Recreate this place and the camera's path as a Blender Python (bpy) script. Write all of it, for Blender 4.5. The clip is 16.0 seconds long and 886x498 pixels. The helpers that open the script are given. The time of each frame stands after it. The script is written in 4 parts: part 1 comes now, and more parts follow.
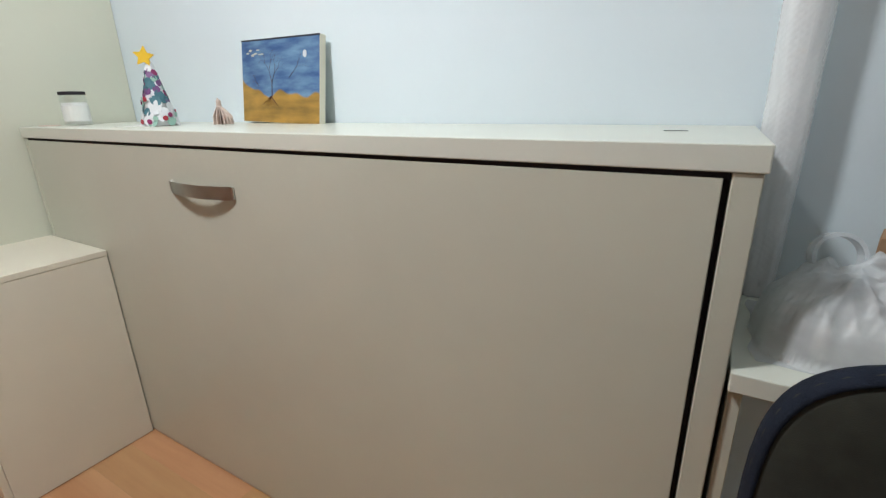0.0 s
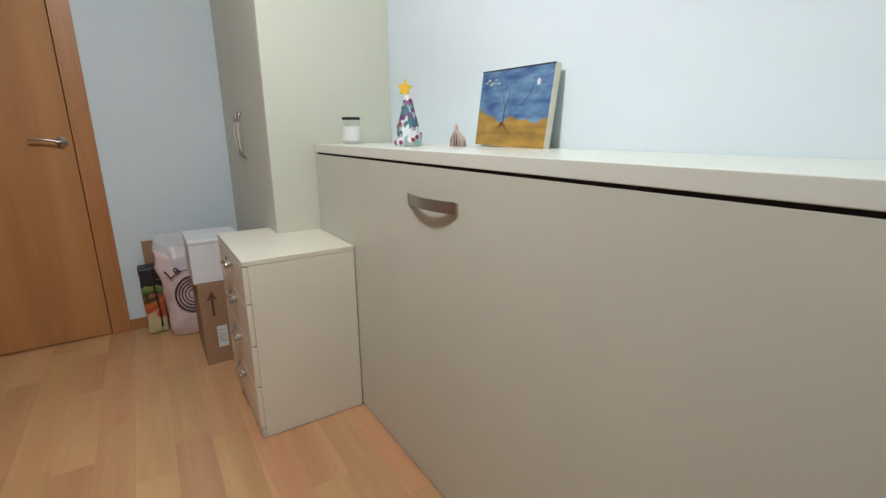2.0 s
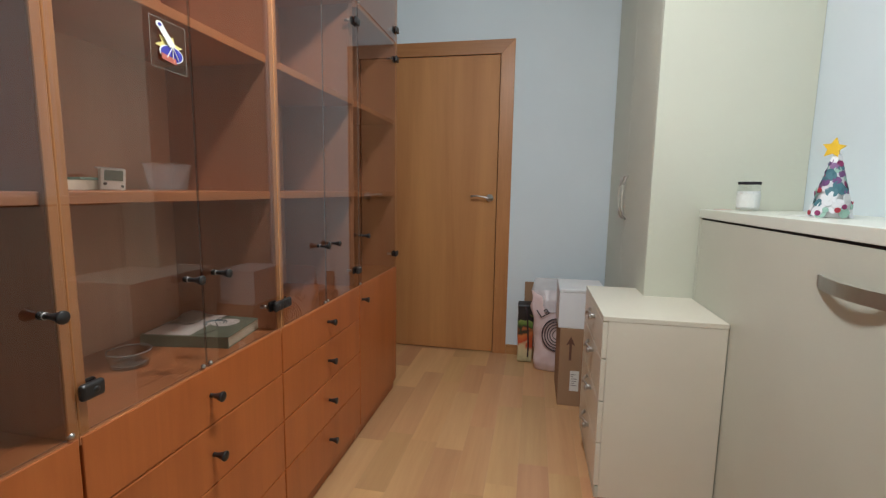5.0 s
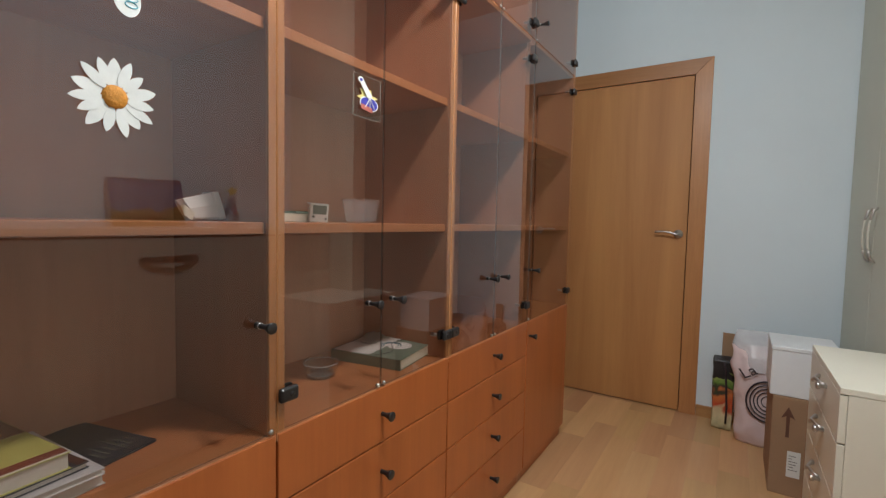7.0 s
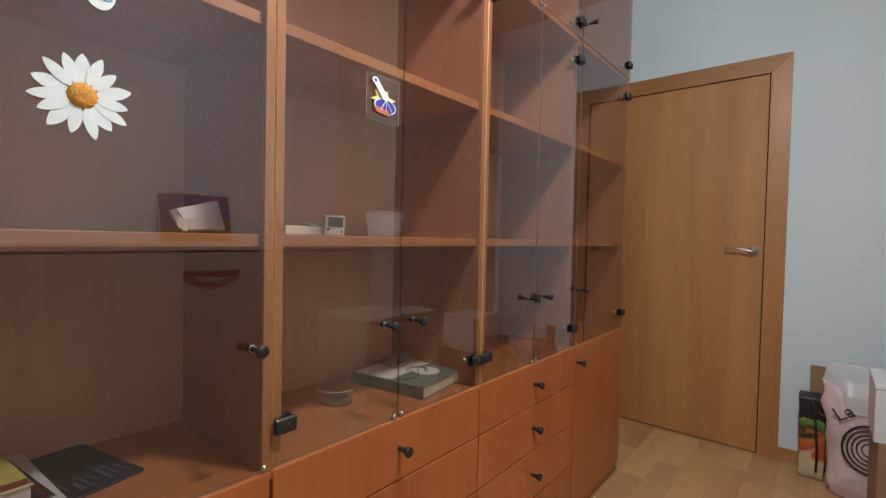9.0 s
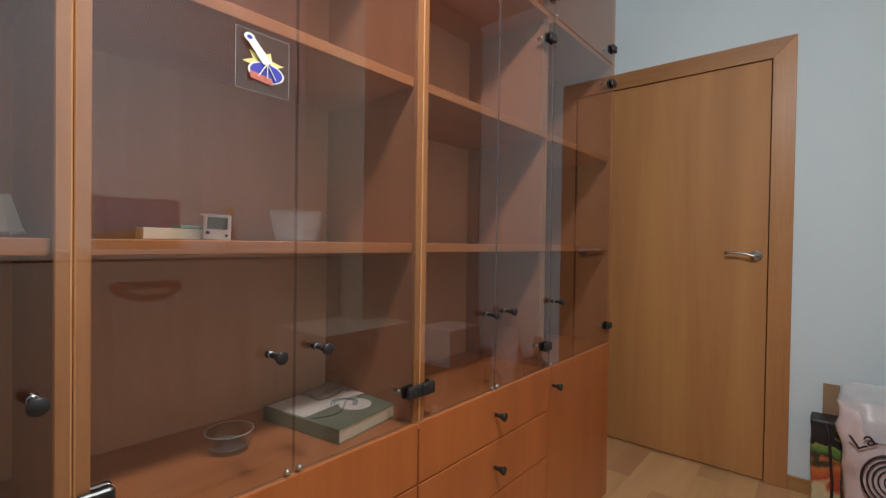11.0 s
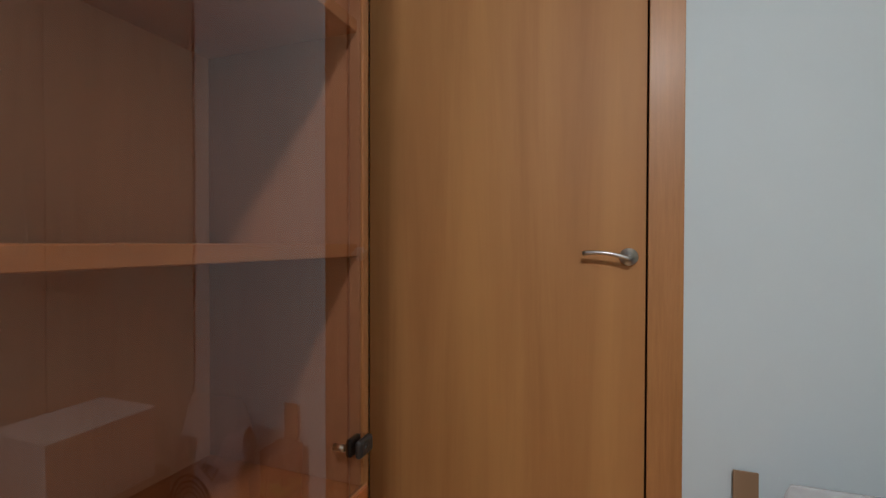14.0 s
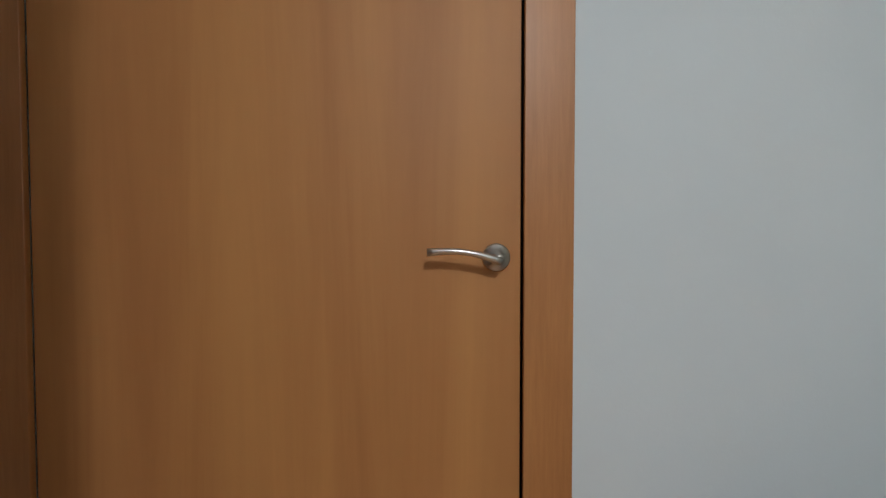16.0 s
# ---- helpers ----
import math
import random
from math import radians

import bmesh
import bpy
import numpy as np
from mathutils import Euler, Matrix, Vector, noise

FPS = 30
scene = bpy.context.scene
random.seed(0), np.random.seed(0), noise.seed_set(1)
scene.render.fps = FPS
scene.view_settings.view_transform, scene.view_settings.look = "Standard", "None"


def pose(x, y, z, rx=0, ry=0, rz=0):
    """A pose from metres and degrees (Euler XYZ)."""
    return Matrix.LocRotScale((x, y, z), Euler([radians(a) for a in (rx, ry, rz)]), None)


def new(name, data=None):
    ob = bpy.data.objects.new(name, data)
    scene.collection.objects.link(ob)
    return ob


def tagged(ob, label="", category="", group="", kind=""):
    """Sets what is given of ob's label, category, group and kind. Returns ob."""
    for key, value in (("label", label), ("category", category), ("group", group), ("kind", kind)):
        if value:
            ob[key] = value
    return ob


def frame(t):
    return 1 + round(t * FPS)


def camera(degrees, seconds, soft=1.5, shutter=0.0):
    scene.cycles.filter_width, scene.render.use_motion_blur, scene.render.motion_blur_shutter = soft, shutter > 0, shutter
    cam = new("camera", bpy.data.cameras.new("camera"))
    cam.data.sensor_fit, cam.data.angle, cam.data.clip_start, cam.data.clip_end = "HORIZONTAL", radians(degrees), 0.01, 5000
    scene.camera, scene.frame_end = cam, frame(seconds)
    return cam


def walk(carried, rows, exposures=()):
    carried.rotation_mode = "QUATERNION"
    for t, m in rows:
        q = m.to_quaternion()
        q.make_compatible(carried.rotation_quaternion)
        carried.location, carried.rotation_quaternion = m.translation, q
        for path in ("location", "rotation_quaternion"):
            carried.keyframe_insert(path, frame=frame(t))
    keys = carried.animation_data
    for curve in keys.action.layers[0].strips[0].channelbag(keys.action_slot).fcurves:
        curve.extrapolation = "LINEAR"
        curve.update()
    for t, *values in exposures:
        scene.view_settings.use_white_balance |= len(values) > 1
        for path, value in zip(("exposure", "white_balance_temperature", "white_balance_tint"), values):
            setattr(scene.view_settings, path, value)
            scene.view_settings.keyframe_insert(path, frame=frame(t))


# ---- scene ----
cam = camera(88.4, 16.0, soft=1.3)
# seconds, x, y, z, yaw, pitch, roll
PATH = [
    (0.00, -0.035, 0.059, 1.133, 30.08, -18.14, 1.22),
    (0.50, -0.039, 0.058, 1.134, 36.70, -17.43, 1.10),
    (1.00, -0.044, 0.062, 1.133, 43.31, -16.55, 0.82),
    (1.50, -0.047, 0.063, 1.130, 49.92, -15.58, 0.58),
    (2.00, -0.045, 0.062, 1.128, 56.71, -14.55, 0.38),
    (2.50, -0.041, 0.057, 1.131, 63.90, -13.62, 0.27),
    (3.00, -0.032, 0.049, 1.133, 71.41, -12.46, 0.12),
    (3.50, -0.023, 0.045, 1.135, 79.02, -11.19, -0.14),
    (4.00, -0.015, 0.042, 1.136, 86.63, -9.92, -0.40),
    (4.50, -0.008, 0.043, 1.137, 94.17, -8.65, -0.65),
    (5.00, -0.006, 0.043, 1.136, 101.30, -7.37, -0.93),
    (6.00, -0.022, 0.042, 1.134, 112.50, -5.25, -1.10),
    (7.50, -0.057, 0.039, 1.130, 126.42, -2.69, -1.27),
    (8.00, -0.088, 0.040, 1.127, 128.30, -2.10, -1.33),
    (9.00, -0.180, 0.034, 1.126, 129.90, -1.50, -1.25),
    (10.50, -0.380, 0.018, 1.125, 130.75, -0.95, -1.00),
    (11.00, -0.465, 0.021, 1.125, 130.47, -0.74, -0.84),
    (11.50, -0.565, 0.020, 1.125, 129.80, -0.53, -0.68),
    (12.00, -0.710, 0.000, 1.125, 128.50, -0.44, -0.52),
    (12.50, -0.930, -0.045, 1.125, 126.15, -0.38, -0.36),
    (13.00, -1.210, -0.120, 1.125, 122.45, -0.47, -0.20),
    (13.50, -1.475, -0.215, 1.125, 117.10, -0.54, -0.17),
    (14.00, -1.722, -0.305, 1.125, 110.20, -0.73, -0.13),
    (14.50, -1.938, -0.375, 1.125, 102.30, -0.97, -0.10),
    (15.00, -2.108, -0.415, 1.125, 95.20, -1.24, -0.07),
    (15.50, -2.232, -0.398, 1.125, 91.00, -1.45, -0.03),
    (16.00, -2.300, -0.360, 1.125, 89.50, -1.58, 0.00),
]
walk(cam, [(t, pose(x, y, z, 90 + pitch, roll, yaw)) for t, x, y, z, yaw, pitch, roll in PATH],
     exposures=[(0.0, 0.0), (5.0, 0.0), (16.0, 0.0)])

# ---- light ----
world = bpy.data.worlds.new("world")
scene.world = world
world.use_nodes = True
world.node_tree.nodes["Background"].inputs[0].default_value = (0.75, 0.85, 1.0, 1)
world.node_tree.nodes["Background"].inputs[1].default_value = 0.05

LAMP_X, LAMP_Y, LAMP_Z, CEIL = -0.92, -0.04, 2.39, 2.68
bulb_data = bpy.data.lights.new("ceiling_lamp_bulb", "POINT")
bulb_data.shadow_soft_size, bulb_data.energy, bulb_data.color = 0.09, 46, (0.955, 0.982, 1.0)
new("ceiling_lamp_bulb", bulb_data).matrix_world = pose(LAMP_X, LAMP_Y, LAMP_Z + 0.01)
lamp_data = bpy.data.lights.new("ceiling_lamp_light", "AREA")
lamp_data.shape, lamp_data.size, lamp_data.energy, lamp_data.color = "DISK", 0.20, 13, (0.955, 0.982, 1.0)
lamp_ob = new("ceiling_lamp_light", lamp_data)
lamp_ob.matrix_world = pose(LAMP_X, LAMP_Y, LAMP_Z - 0.01)


# ---- materials ----
def rgb(h):
    h = h.lstrip("#")
    v = [int(h[i:i + 2], 16) / 255 for i in (0, 2, 4)]
    return tuple(c / 12.92 if c <= 0.04045 else ((c + 0.055) / 1.055) ** 2.4 for c in v) + (1,)


class Mat:
    def __init__(self, name):
        self.m = bpy.data.materials.new(name)
        self.m.use_nodes = True
        self.t = self.m.node_tree
        self.b = self.t.nodes["Principled BSDF"]

    def n(self, kind, **kw):
        nd = self.t.nodes.new(kind)
        for k, v in kw.items():
            if k in nd.inputs:
                nd.inputs[k].default_value = v
        return nd

    def l(self, a, b):
        self.t.links.new(a, b)


def coords(M, scale, island=True):
    tc = M.n("ShaderNodeTexCoord")
    mp = M.n("ShaderNodeMapping")
    mp.inputs["Scale"].default_value = scale
    M.l(tc.outputs["Object"], mp.inputs["Vector"])
    return mp.outputs[0]


def paint(name, col, rough=0.5, var=0.04, scale=6.0, bump=0.05, bscale=300, coat=0.0, metal=0.0, spec=0.5):
    M = Mat(name)
    v = coords(M, (1, 1, 1))
    big = M.n("ShaderNodeTexNoise", Scale=scale, Detail=4.0)
    M.l(v, big.inputs["Vector"])
    ramp = M.n("ShaderNodeValToRGB")
    c = Vector(col[:3])
    ramp.color_ramp.elements[0].position, ramp.color_ramp.elements[1].position = 0.3, 0.7
    ramp.color_ramp.elements[0].color = (*(c * (1 - var)), 1)
    ramp.color_ramp.elements[1].color = (*[min(1, q * (1 + var)) for q in c], 1)
    M.l(big.outputs[0], ramp.inputs[0])
    M.l(ramp.outputs[0], M.b.inputs["Base Color"])
    M.b.inputs["Roughness"].default_value = rough
    M.b.inputs["Metallic"].default_value = metal
    M.b.inputs["Coat Weight"].default_value = coat
    M.b.inputs["Specular IOR Level"].default_value = spec
    fine = M.n("ShaderNodeTexNoise", Scale=bscale, Detail=2.0)
    M.l(v, fine.inputs["Vector"])
    bp = M.n("ShaderNodeBump", Strength=bump, Distance=0.002)
    M.l(fine.outputs[0], bp.inputs["Height"])
    M.l(bp.outputs[0], M.b.inputs["Normal"])
    return M.m


def wood(name, dark, light, grain="z", rough=0.38, coat=0.15, piece=0.0, ring=1.0, band=0.5):
    M = Mat(name)
    s = {"x": (0.7, 11, 11), "y": (11, 0.7, 11), "z": (11, 11, 0.7)}[grain]
    tc = M.n("ShaderNodeTexCoord")
    oi = M.n("ShaderNodeObjectInfo")
    add = M.n("ShaderNodeVectorMath")
    add.operation = "ADD"
    mul = M.n("ShaderNodeVectorMath")
    mul.operation = "SCALE"
    M.l(tc.outputs["Object"], add.inputs[0])
    comb = M.n("ShaderNodeCombineXYZ")
    for i in range(3):
        M.l(oi.outputs["Random"], comb.inputs[i])
    M.l(comb.outputs[0], mul.inputs[0])
    mul.inputs["Scale"].default_value = 23.0
    M.l(mul.outputs[0], add.inputs[1])
    mp = M.n("ShaderNodeMapping")
    mp.inputs["Scale"].default_value = s
    M.l(add.outputs[0], mp.inputs["Vector"])
    g1 = M.n("ShaderNodeTexNoise", Scale=1.0 * ring, Detail=5.0, Roughness=0.6, Distortion=0.6)
    g2 = M.n("ShaderNodeTexNoise", Scale=9.0 * ring, Detail=6.0, Roughness=0.7)
    for g in (g1, g2):
        M.l(mp.outputs[0], g.inputs["Vector"])
    mx = M.n("ShaderNodeMix")
    mx.inputs[0].default_value = 1 - band
    M.l(g1.outputs[0], mx.inputs[2])
    M.l(g2.outputs[0], mx.inputs[3])
    ramp = M.n("ShaderNodeValToRGB")
    ramp.color_ramp.elements[0].position, ramp.color_ramp.elements[1].position = 0.34, 0.66
    ramp.color_ramp.elements[0].color, ramp.color_ramp.elements[1].color = dark, light
    M.l(mx.outputs[0], ramp.inputs[0])
    hsv = M.n("ShaderNodeHueSaturation")
    mr = M.n("ShaderNodeMapRange")
    mr.inputs[3].default_value, mr.inputs[4].default_value = 1 - piece, 1 + piece
    M.l(oi.outputs["Random"], mr.inputs[0])
    M.l(mr.outputs[0], hsv.inputs["Value"])
    if piece > 0.08:
        fx_ = M.n("ShaderNodeMath")
        fx_.operation = "MULTIPLY"
        fx_.inputs[1].default_value = 37.0
        fr_ = M.n("ShaderNodeMath")
        fr_.operation = "FRACT"
        mh_ = M.n("ShaderNodeMapRange")
        mh_.inputs[3].default_value, mh_.inputs[4].default_value = 0.490, 0.506
        M.l(oi.outputs["Random"], fx_.inputs[0])
        M.l(fx_.outputs[0], fr_.inputs[0])
        M.l(fr_.outputs[0], mh_.inputs[0])
        M.l(mh_.outputs[0], hsv.inputs["Hue"])
    M.l(ramp.outputs[0], hsv.inputs["Color"])
    M.l(hsv.outputs[0], M.b.inputs["Base Color"])
    rr = M.n("ShaderNodeMapRange")
    rr.inputs[3].default_value, rr.inputs[4].default_value = rough - 0.06, rough + 0.08
    M.l(g2.outputs[0], rr.inputs[0])
    M.l(rr.outputs[0], M.b.inputs["Roughness"])
    M.b.inputs["Coat Weight"].default_value = coat
    M.b.inputs["Coat Roughness"].default_value = 0.25
    bp = M.n("ShaderNodeBump", Strength=0.12, Distance=0.0006)
    M.l(g2.outputs[0], bp.inputs["Height"])
    M.l(bp.outputs[0], M.b.inputs["Normal"])
    return M.m


def glass_mat(name, tint, gloss=1.0, rough=0.0, base=0.09):
    M = Mat(name)
    t = M.t
    t.nodes.remove(M.b)
    out = t.nodes["Material Output"]
    tr = M.n("ShaderNodeBsdfTransparent", Color=tint)
    gl = M.n("ShaderNodeBsdfGlossy", Color=(gloss, gloss, gloss, 1), Roughness=rough)
    lw = M.n("ShaderNodeLayerWeight", Blend=0.5)
    pw = M.n("ShaderNodeMath")
    pw.operation = "POWER"
    M.l(lw.outputs["Facing"], pw.inputs[0])
    pw.inputs[1].default_value = 3.6
    fr = M.n("ShaderNodeMapRange")
    fr.inputs[3].default_value, fr.inputs[4].default_value = base, 0.9
    M.l(pw.outputs[0], fr.inputs[0])
    mix = M.n("ShaderNodeMixShader")
    M.l(fr.outputs[0], mix.inputs[0])
    M.l(tr.outputs[0], mix.inputs[1])
    M.l(gl.outputs[0], mix.inputs[2])
    M.l(mix.outputs[0], out.inputs["Surface"])
    return M.m


def milk(name, fac, rough=0.3, col=(0.78, 0.79, 0.82, 1)):
    M = Mat(name)
    out = M.t.nodes["Material Output"]
    M.b.inputs["Base Color"].default_value = col
    M.b.inputs["Roughness"].default_value = rough
    tr = M.n("ShaderNodeBsdfTransparent")
    nz = M.n("ShaderNodeTexNoise", Scale=6.0, Detail=2.0)
    mr = M.n("ShaderNodeMapRange")
    mr.inputs[3].default_value, mr.inputs[4].default_value = fac * 0.8, min(1.0, fac * 1.2)
    M.l(nz.outputs[0], mr.inputs[0])
    mix = M.n("ShaderNodeMixShader")
    M.l(mr.outputs[0], mix.inputs[0])
    M.l(tr.outputs[0], mix.inputs[1])
    M.l(M.b.outputs[0], mix.inputs[2])
    M.l(mix.outputs[0], out.inputs["Surface"])
    return M.m


M_WALL = paint("wall_paint", (0.69, 0.782, 0.83, 1), 0.85, 0.025, 2.0, 0.10, 160)
M_CEIL = paint("ceiling_paint", (0.82, 0.82, 0.80, 1), 0.9, 0.02)
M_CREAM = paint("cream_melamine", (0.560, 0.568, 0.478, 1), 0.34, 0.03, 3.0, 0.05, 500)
M_CHEST = paint("cream_chest", (0.73, 0.695, 0.585, 1), 0.36, 0.03, 3.0, 0.05, 500)
M_CREAM2 = paint("cream_wardrobe", (0.605, 0.620, 0.515, 1), 0.45, 0.02, 3.0, 0.05, 500)
# Cream lightened for bed top and desktop: lamp light put into the colour.
M_BEDTOP = paint("cream_top_lit", (0.69, 0.71, 0.63, 1), 0.28, 0.02, 3.0, 0.05, 500)
M_EDGE = paint("cream_edge_band", (0.58, 0.56, 0.48, 1), 0.4, 0.03)
# Near-black for shade in the gaps of bed and door; also the jar lid.
M_GAPSHADE_LID = paint("gap_shade_and_lid", (0.01, 0.008, 0.012, 1), 0.8, 0.0)
M_CHROME = paint("brushed_metal", (0.55, 0.54, 0.53, 1), 0.28, 0.06, 20, 0.04, 800, metal=1.0)
M_SATIN = paint("satin_nickel", (0.62, 0.60, 0.57, 1), 0.35, 0.05, 20, 0.05, 800, metal=1.0)
M_BLACK = paint("black_knob", (0.018, 0.016, 0.016, 1), 0.32, 0.2, 40, 0.05)
M_UNITX = wood("cherry_veneer_front", (0.35, 0.090, 0.021, 1), (0.45, 0.126, 0.031, 1), "z", 0.30, 0.25, 0.05, 1.0, 0.72)
M_UNITIN = wood("cherry_interior", (0.41, 0.190, 0.104, 1), (0.53, 0.260, 0.148, 1), "z", 0.5, 0.0, 0.03)
M_POST = wood("post_veneer", (0.42, 0.175, 0.06, 1), (0.58, 0.28, 0.11, 1), "z", 0.35, 0.2, 0.05)
M_SHELF = wood("shelf_veneer", (0.42, 0.158, 0.060, 1), (0.58, 0.240, 0.100, 1), "x", 0.4, 0.1, 0.05)
M_BACK = wood("back_panel", (0.60, 0.305, 0.178, 1), (0.72, 0.392, 0.242, 1), "z", 0.6, 0.0, 0.02)
M_DOOR = wood("door_veneer", (0.40, 0.17, 0.056, 1), (0.53, 0.25, 0.085, 1), "z", 0.55, 0.0, 0.0, 0.62, 0.90)
M_FRAME = wood("frame_veneer", (0.36, 0.15, 0.05, 1), (0.49, 0.22, 0.078, 1), "z", 0.42, 0.1, 0.04)
M_FRAMEY = wood("frame_veneer_head", (0.33, 0.14, 0.045, 1), (0.45, 0.20, 0.07, 1), "y", 0.42, 0.1, 0.04)
M_FLOOR = wood("laminate_plank", (0.46, 0.248, 0.112, 1), (0.61, 0.368, 0.178, 1), "x", 0.34, 0.14, 0.11, 0.45, 0.75)
M_BASEX = wood("baseboard_x", (0.36, 0.17, 0.06, 1), (0.5, 0.26, 0.10, 1), "x", 0.4, 0.1)
M_BASEY = wood("baseboard_y", (0.36, 0.17, 0.06, 1), (0.5, 0.26, 0.10, 1), "y", 0.4, 0.1)
M_SUB = paint("screed", (0.10, 0.055, 0.025, 1), 0.8)
M_GLASS = glass_mat("smoked_glass", (0.81, 0.745, 0.715, 1), 0.95, 0.0, 0.085)
M_INNER = glass_mat("inner_glass_face", (1, 1, 1, 1), 0.0, 0.0, 0.0)
M_STICK = glass_mat("sticker_film", (0.95, 0.95, 0.94, 1), 1.0, 0.05, 0.03)
M_CLEAR = glass_mat("clear_glass", (0.93, 0.95, 0.94, 1), 1.0, 0.03, 0.10)
M_GLASSEDGE = milk("glass_edge", 0.45, 0.2, (0.16, 0.15, 0.14, 1))
M_CARD = paint("cardboard", (0.33, 0.20, 0.115, 1), 0.85, 0.05, 8, 0.2, 200)
M_WHITE = paint("white_card", (0.72, 0.74, 0.76, 1), 0.5, 0.03, 8)
M_PAPER = paint("paper", (0.70, 0.68, 0.62, 1), 0.7, 0.05, 60)
M_PINK = paint("pink_plastic", (0.70, 0.56, 0.56, 1), 0.45, 0.06, 12, 0.4, 30)
M_FILM = milk("milky_film", 0.46)
M_FROST = milk("frosted_plastic", 0.14)
M_ASH = milk("pressed_glass", 0.05, 0.05)
M_RIM = milk("glass_rim", 0.38, 0.05)
M_DENIM = paint("blue_piping", (0.010, 0.014, 0.025, 1), 0.9, 0.15, 60, 0.5, 700, spec=0.2)
M_CHAIR = paint("dark_cloth", (0.030, 0.032, 0.025, 1), 0.95, 0.2, 40, 0.35, 1600, spec=0.4)
M_BROWN = paint("brown_print", (0.12, 0.05, 0.03, 1), 0.6)
M_INK = paint("ink", (0.035, 0.02, 0.025, 1), 0.6)
M_GREENINK = paint("green_print", (0.20, 0.26, 0.20, 1), 0.5, 0.1, 20)
M_YELLOW = paint("yellow", (0.78, 0.50, 0.03, 1), 0.55, 0.06, 20, 0.3, 120)
M_PALEYEL = paint("pale_yellow", (0.74, 0.62, 0.22, 1), 0.55, 0.06, 20)
M_YELGREEN = paint("yellow_green_cover", (0.60, 0.60, 0.17, 1), 0.45, 0.15, 14)
M_REDBROWN = paint("red_brown_print", (0.26, 0.06, 0.035, 1), 0.5, 0.1, 20)
M_MAGENTA = paint("magenta_felt", (0.26, 0.03, 0.12, 1), 0.7, 0.1, 20)
M_SOFTRED = paint("soft_red_print", (0.50, 0.14, 0.10, 1), 0.5, 0.2, 120)
M_RED = paint("red", (0.38, 0.03, 0.05, 1), 0.5, 0.1, 20)
M_TEAL = paint("teal", (0.06, 0.17, 0.21, 1), 0.5, 0.1, 20)
M_PURPLE = paint("purple", (0.17, 0.07, 0.20, 1), 0.5, 0.1, 20)
M_MINT = paint("mint", (0.30, 0.50, 0.42, 1), 0.5, 0.1, 20)
M_MAROON = paint("maroon_board", (0.085, 0.028, 0.022, 1), 0.5, 0.1, 20)
M_NAVY = paint("navy_cover", (0.02, 0.025, 0.045, 1), 0.4, 0.1, 20)
M_WHITEP = paint("white_plastic", (0.74, 0.75, 0.72, 1), 0.35, 0.02, 20)
M_LCD = paint("lcd", (0.14, 0.16, 0.13, 1), 0.2)
M_PETAL = paint("petal", (0.80, 0.80, 0.76, 1), 0.5, 0.06, 40)
M_ORANGE = paint("daisy_centre", (0.62, 0.25, 0.03, 1), 0.7, 0.2, 90, 0.6, 300)
M_BLUE = paint("blue_print", (0.05, 0.05, 0.36, 1), 0.4)
M_CYAN = paint("cyan_print", (0.10, 0.42, 0.50, 1), 0.4)
M_CREAMPAPER = paint("cream_paper", (0.76, 0.74, 0.60, 1), 0.7, 0.03)
M_WHITEBOARD = paint("white_cover_board", (0.86, 0.87, 0.84, 1), 0.45, 0.02, 20)
M_WAX = paint("white_wax", (0.82, 0.82, 0.80, 1), 0.5, 0.02)
M_BEIGE = paint("beige_wood_figure", (0.68, 0.56, 0.49, 1), 0.6, 0.1, 60)


def print_mat():
    """Fruit print on a black bag: cream low down, red and orange, green, black on top."""
    M = Mat("fruit_print")
    tc = M.n("ShaderNodeTexCoord")
    nz = M.n("ShaderNodeTexNoise", Scale=11.0, Detail=3.0, Distortion=0.8)
    M.l(tc.outputs["Object"], nz.inputs["Vector"])
    sep = M.n("ShaderNodeSeparateXYZ")
    M.l(tc.outputs["Object"], sep.inputs[0])
    mr = M.n("ShaderNodeMapRange")
    mr.inputs[1].default_value, mr.inputs[2].default_value = 0.0, 0.42
    M.l(sep.outputs[2], mr.inputs[0])
    ad = M.n("ShaderNodeMath")
    ad.operation = "MULTIPLY_ADD"
    M.l(nz.outputs[0], ad.inputs[0])
    ad.inputs[1].default_value = 0.55
    M.l(mr.outputs[0], ad.inputs[2])
    rp_ = M.n("ShaderNodeValToRGB")
    stops = ((0.10, (0.02, 0.02, 0.02, 1)), (0.31, (0.50, 0.45, 0.26, 1)), (0.47, (0.62, 0.50, 0.30, 1)), (0.55, (0.48, 0.06, 0.02, 1)),
             (0.74, (0.55, 0.16, 0.04, 1)), (0.80, (0.03, 0.03, 0.02, 1)), (0.88, (0.10, 0.20, 0.03, 1)), (0.97, (0.26, 0.36, 0.10, 1)), (1.0, (0.02, 0.018, 0.02, 1)))
    el = rp_.color_ramp.elements
    el[0].position, el[0].color = stops[0]
    el[1].position, el[1].color = stops[-1]
    for p, c in stops[1:-1]:
        e = el.new(p)
        e.color = c
    M.l(ad.outputs[0], rp_.inputs[0])
    M.l(rp_.outputs[0], M.b.inputs["Base Color"])
    M.b.inputs["Roughness"].default_value = 0.45
    return M.m


M_PRINT = print_mat()

# ---- mesh helpers ----
def origin(ob):
    v = Vector((0, 0, 0))
    while ob:
        v += ob.location
        ob = ob.parent
    return v


def thing(name, x, y, z, label, category, group="", kind=""):
    e = new(name)
    e.location = (x, y, z)
    return tagged(e, label, category, group, kind)


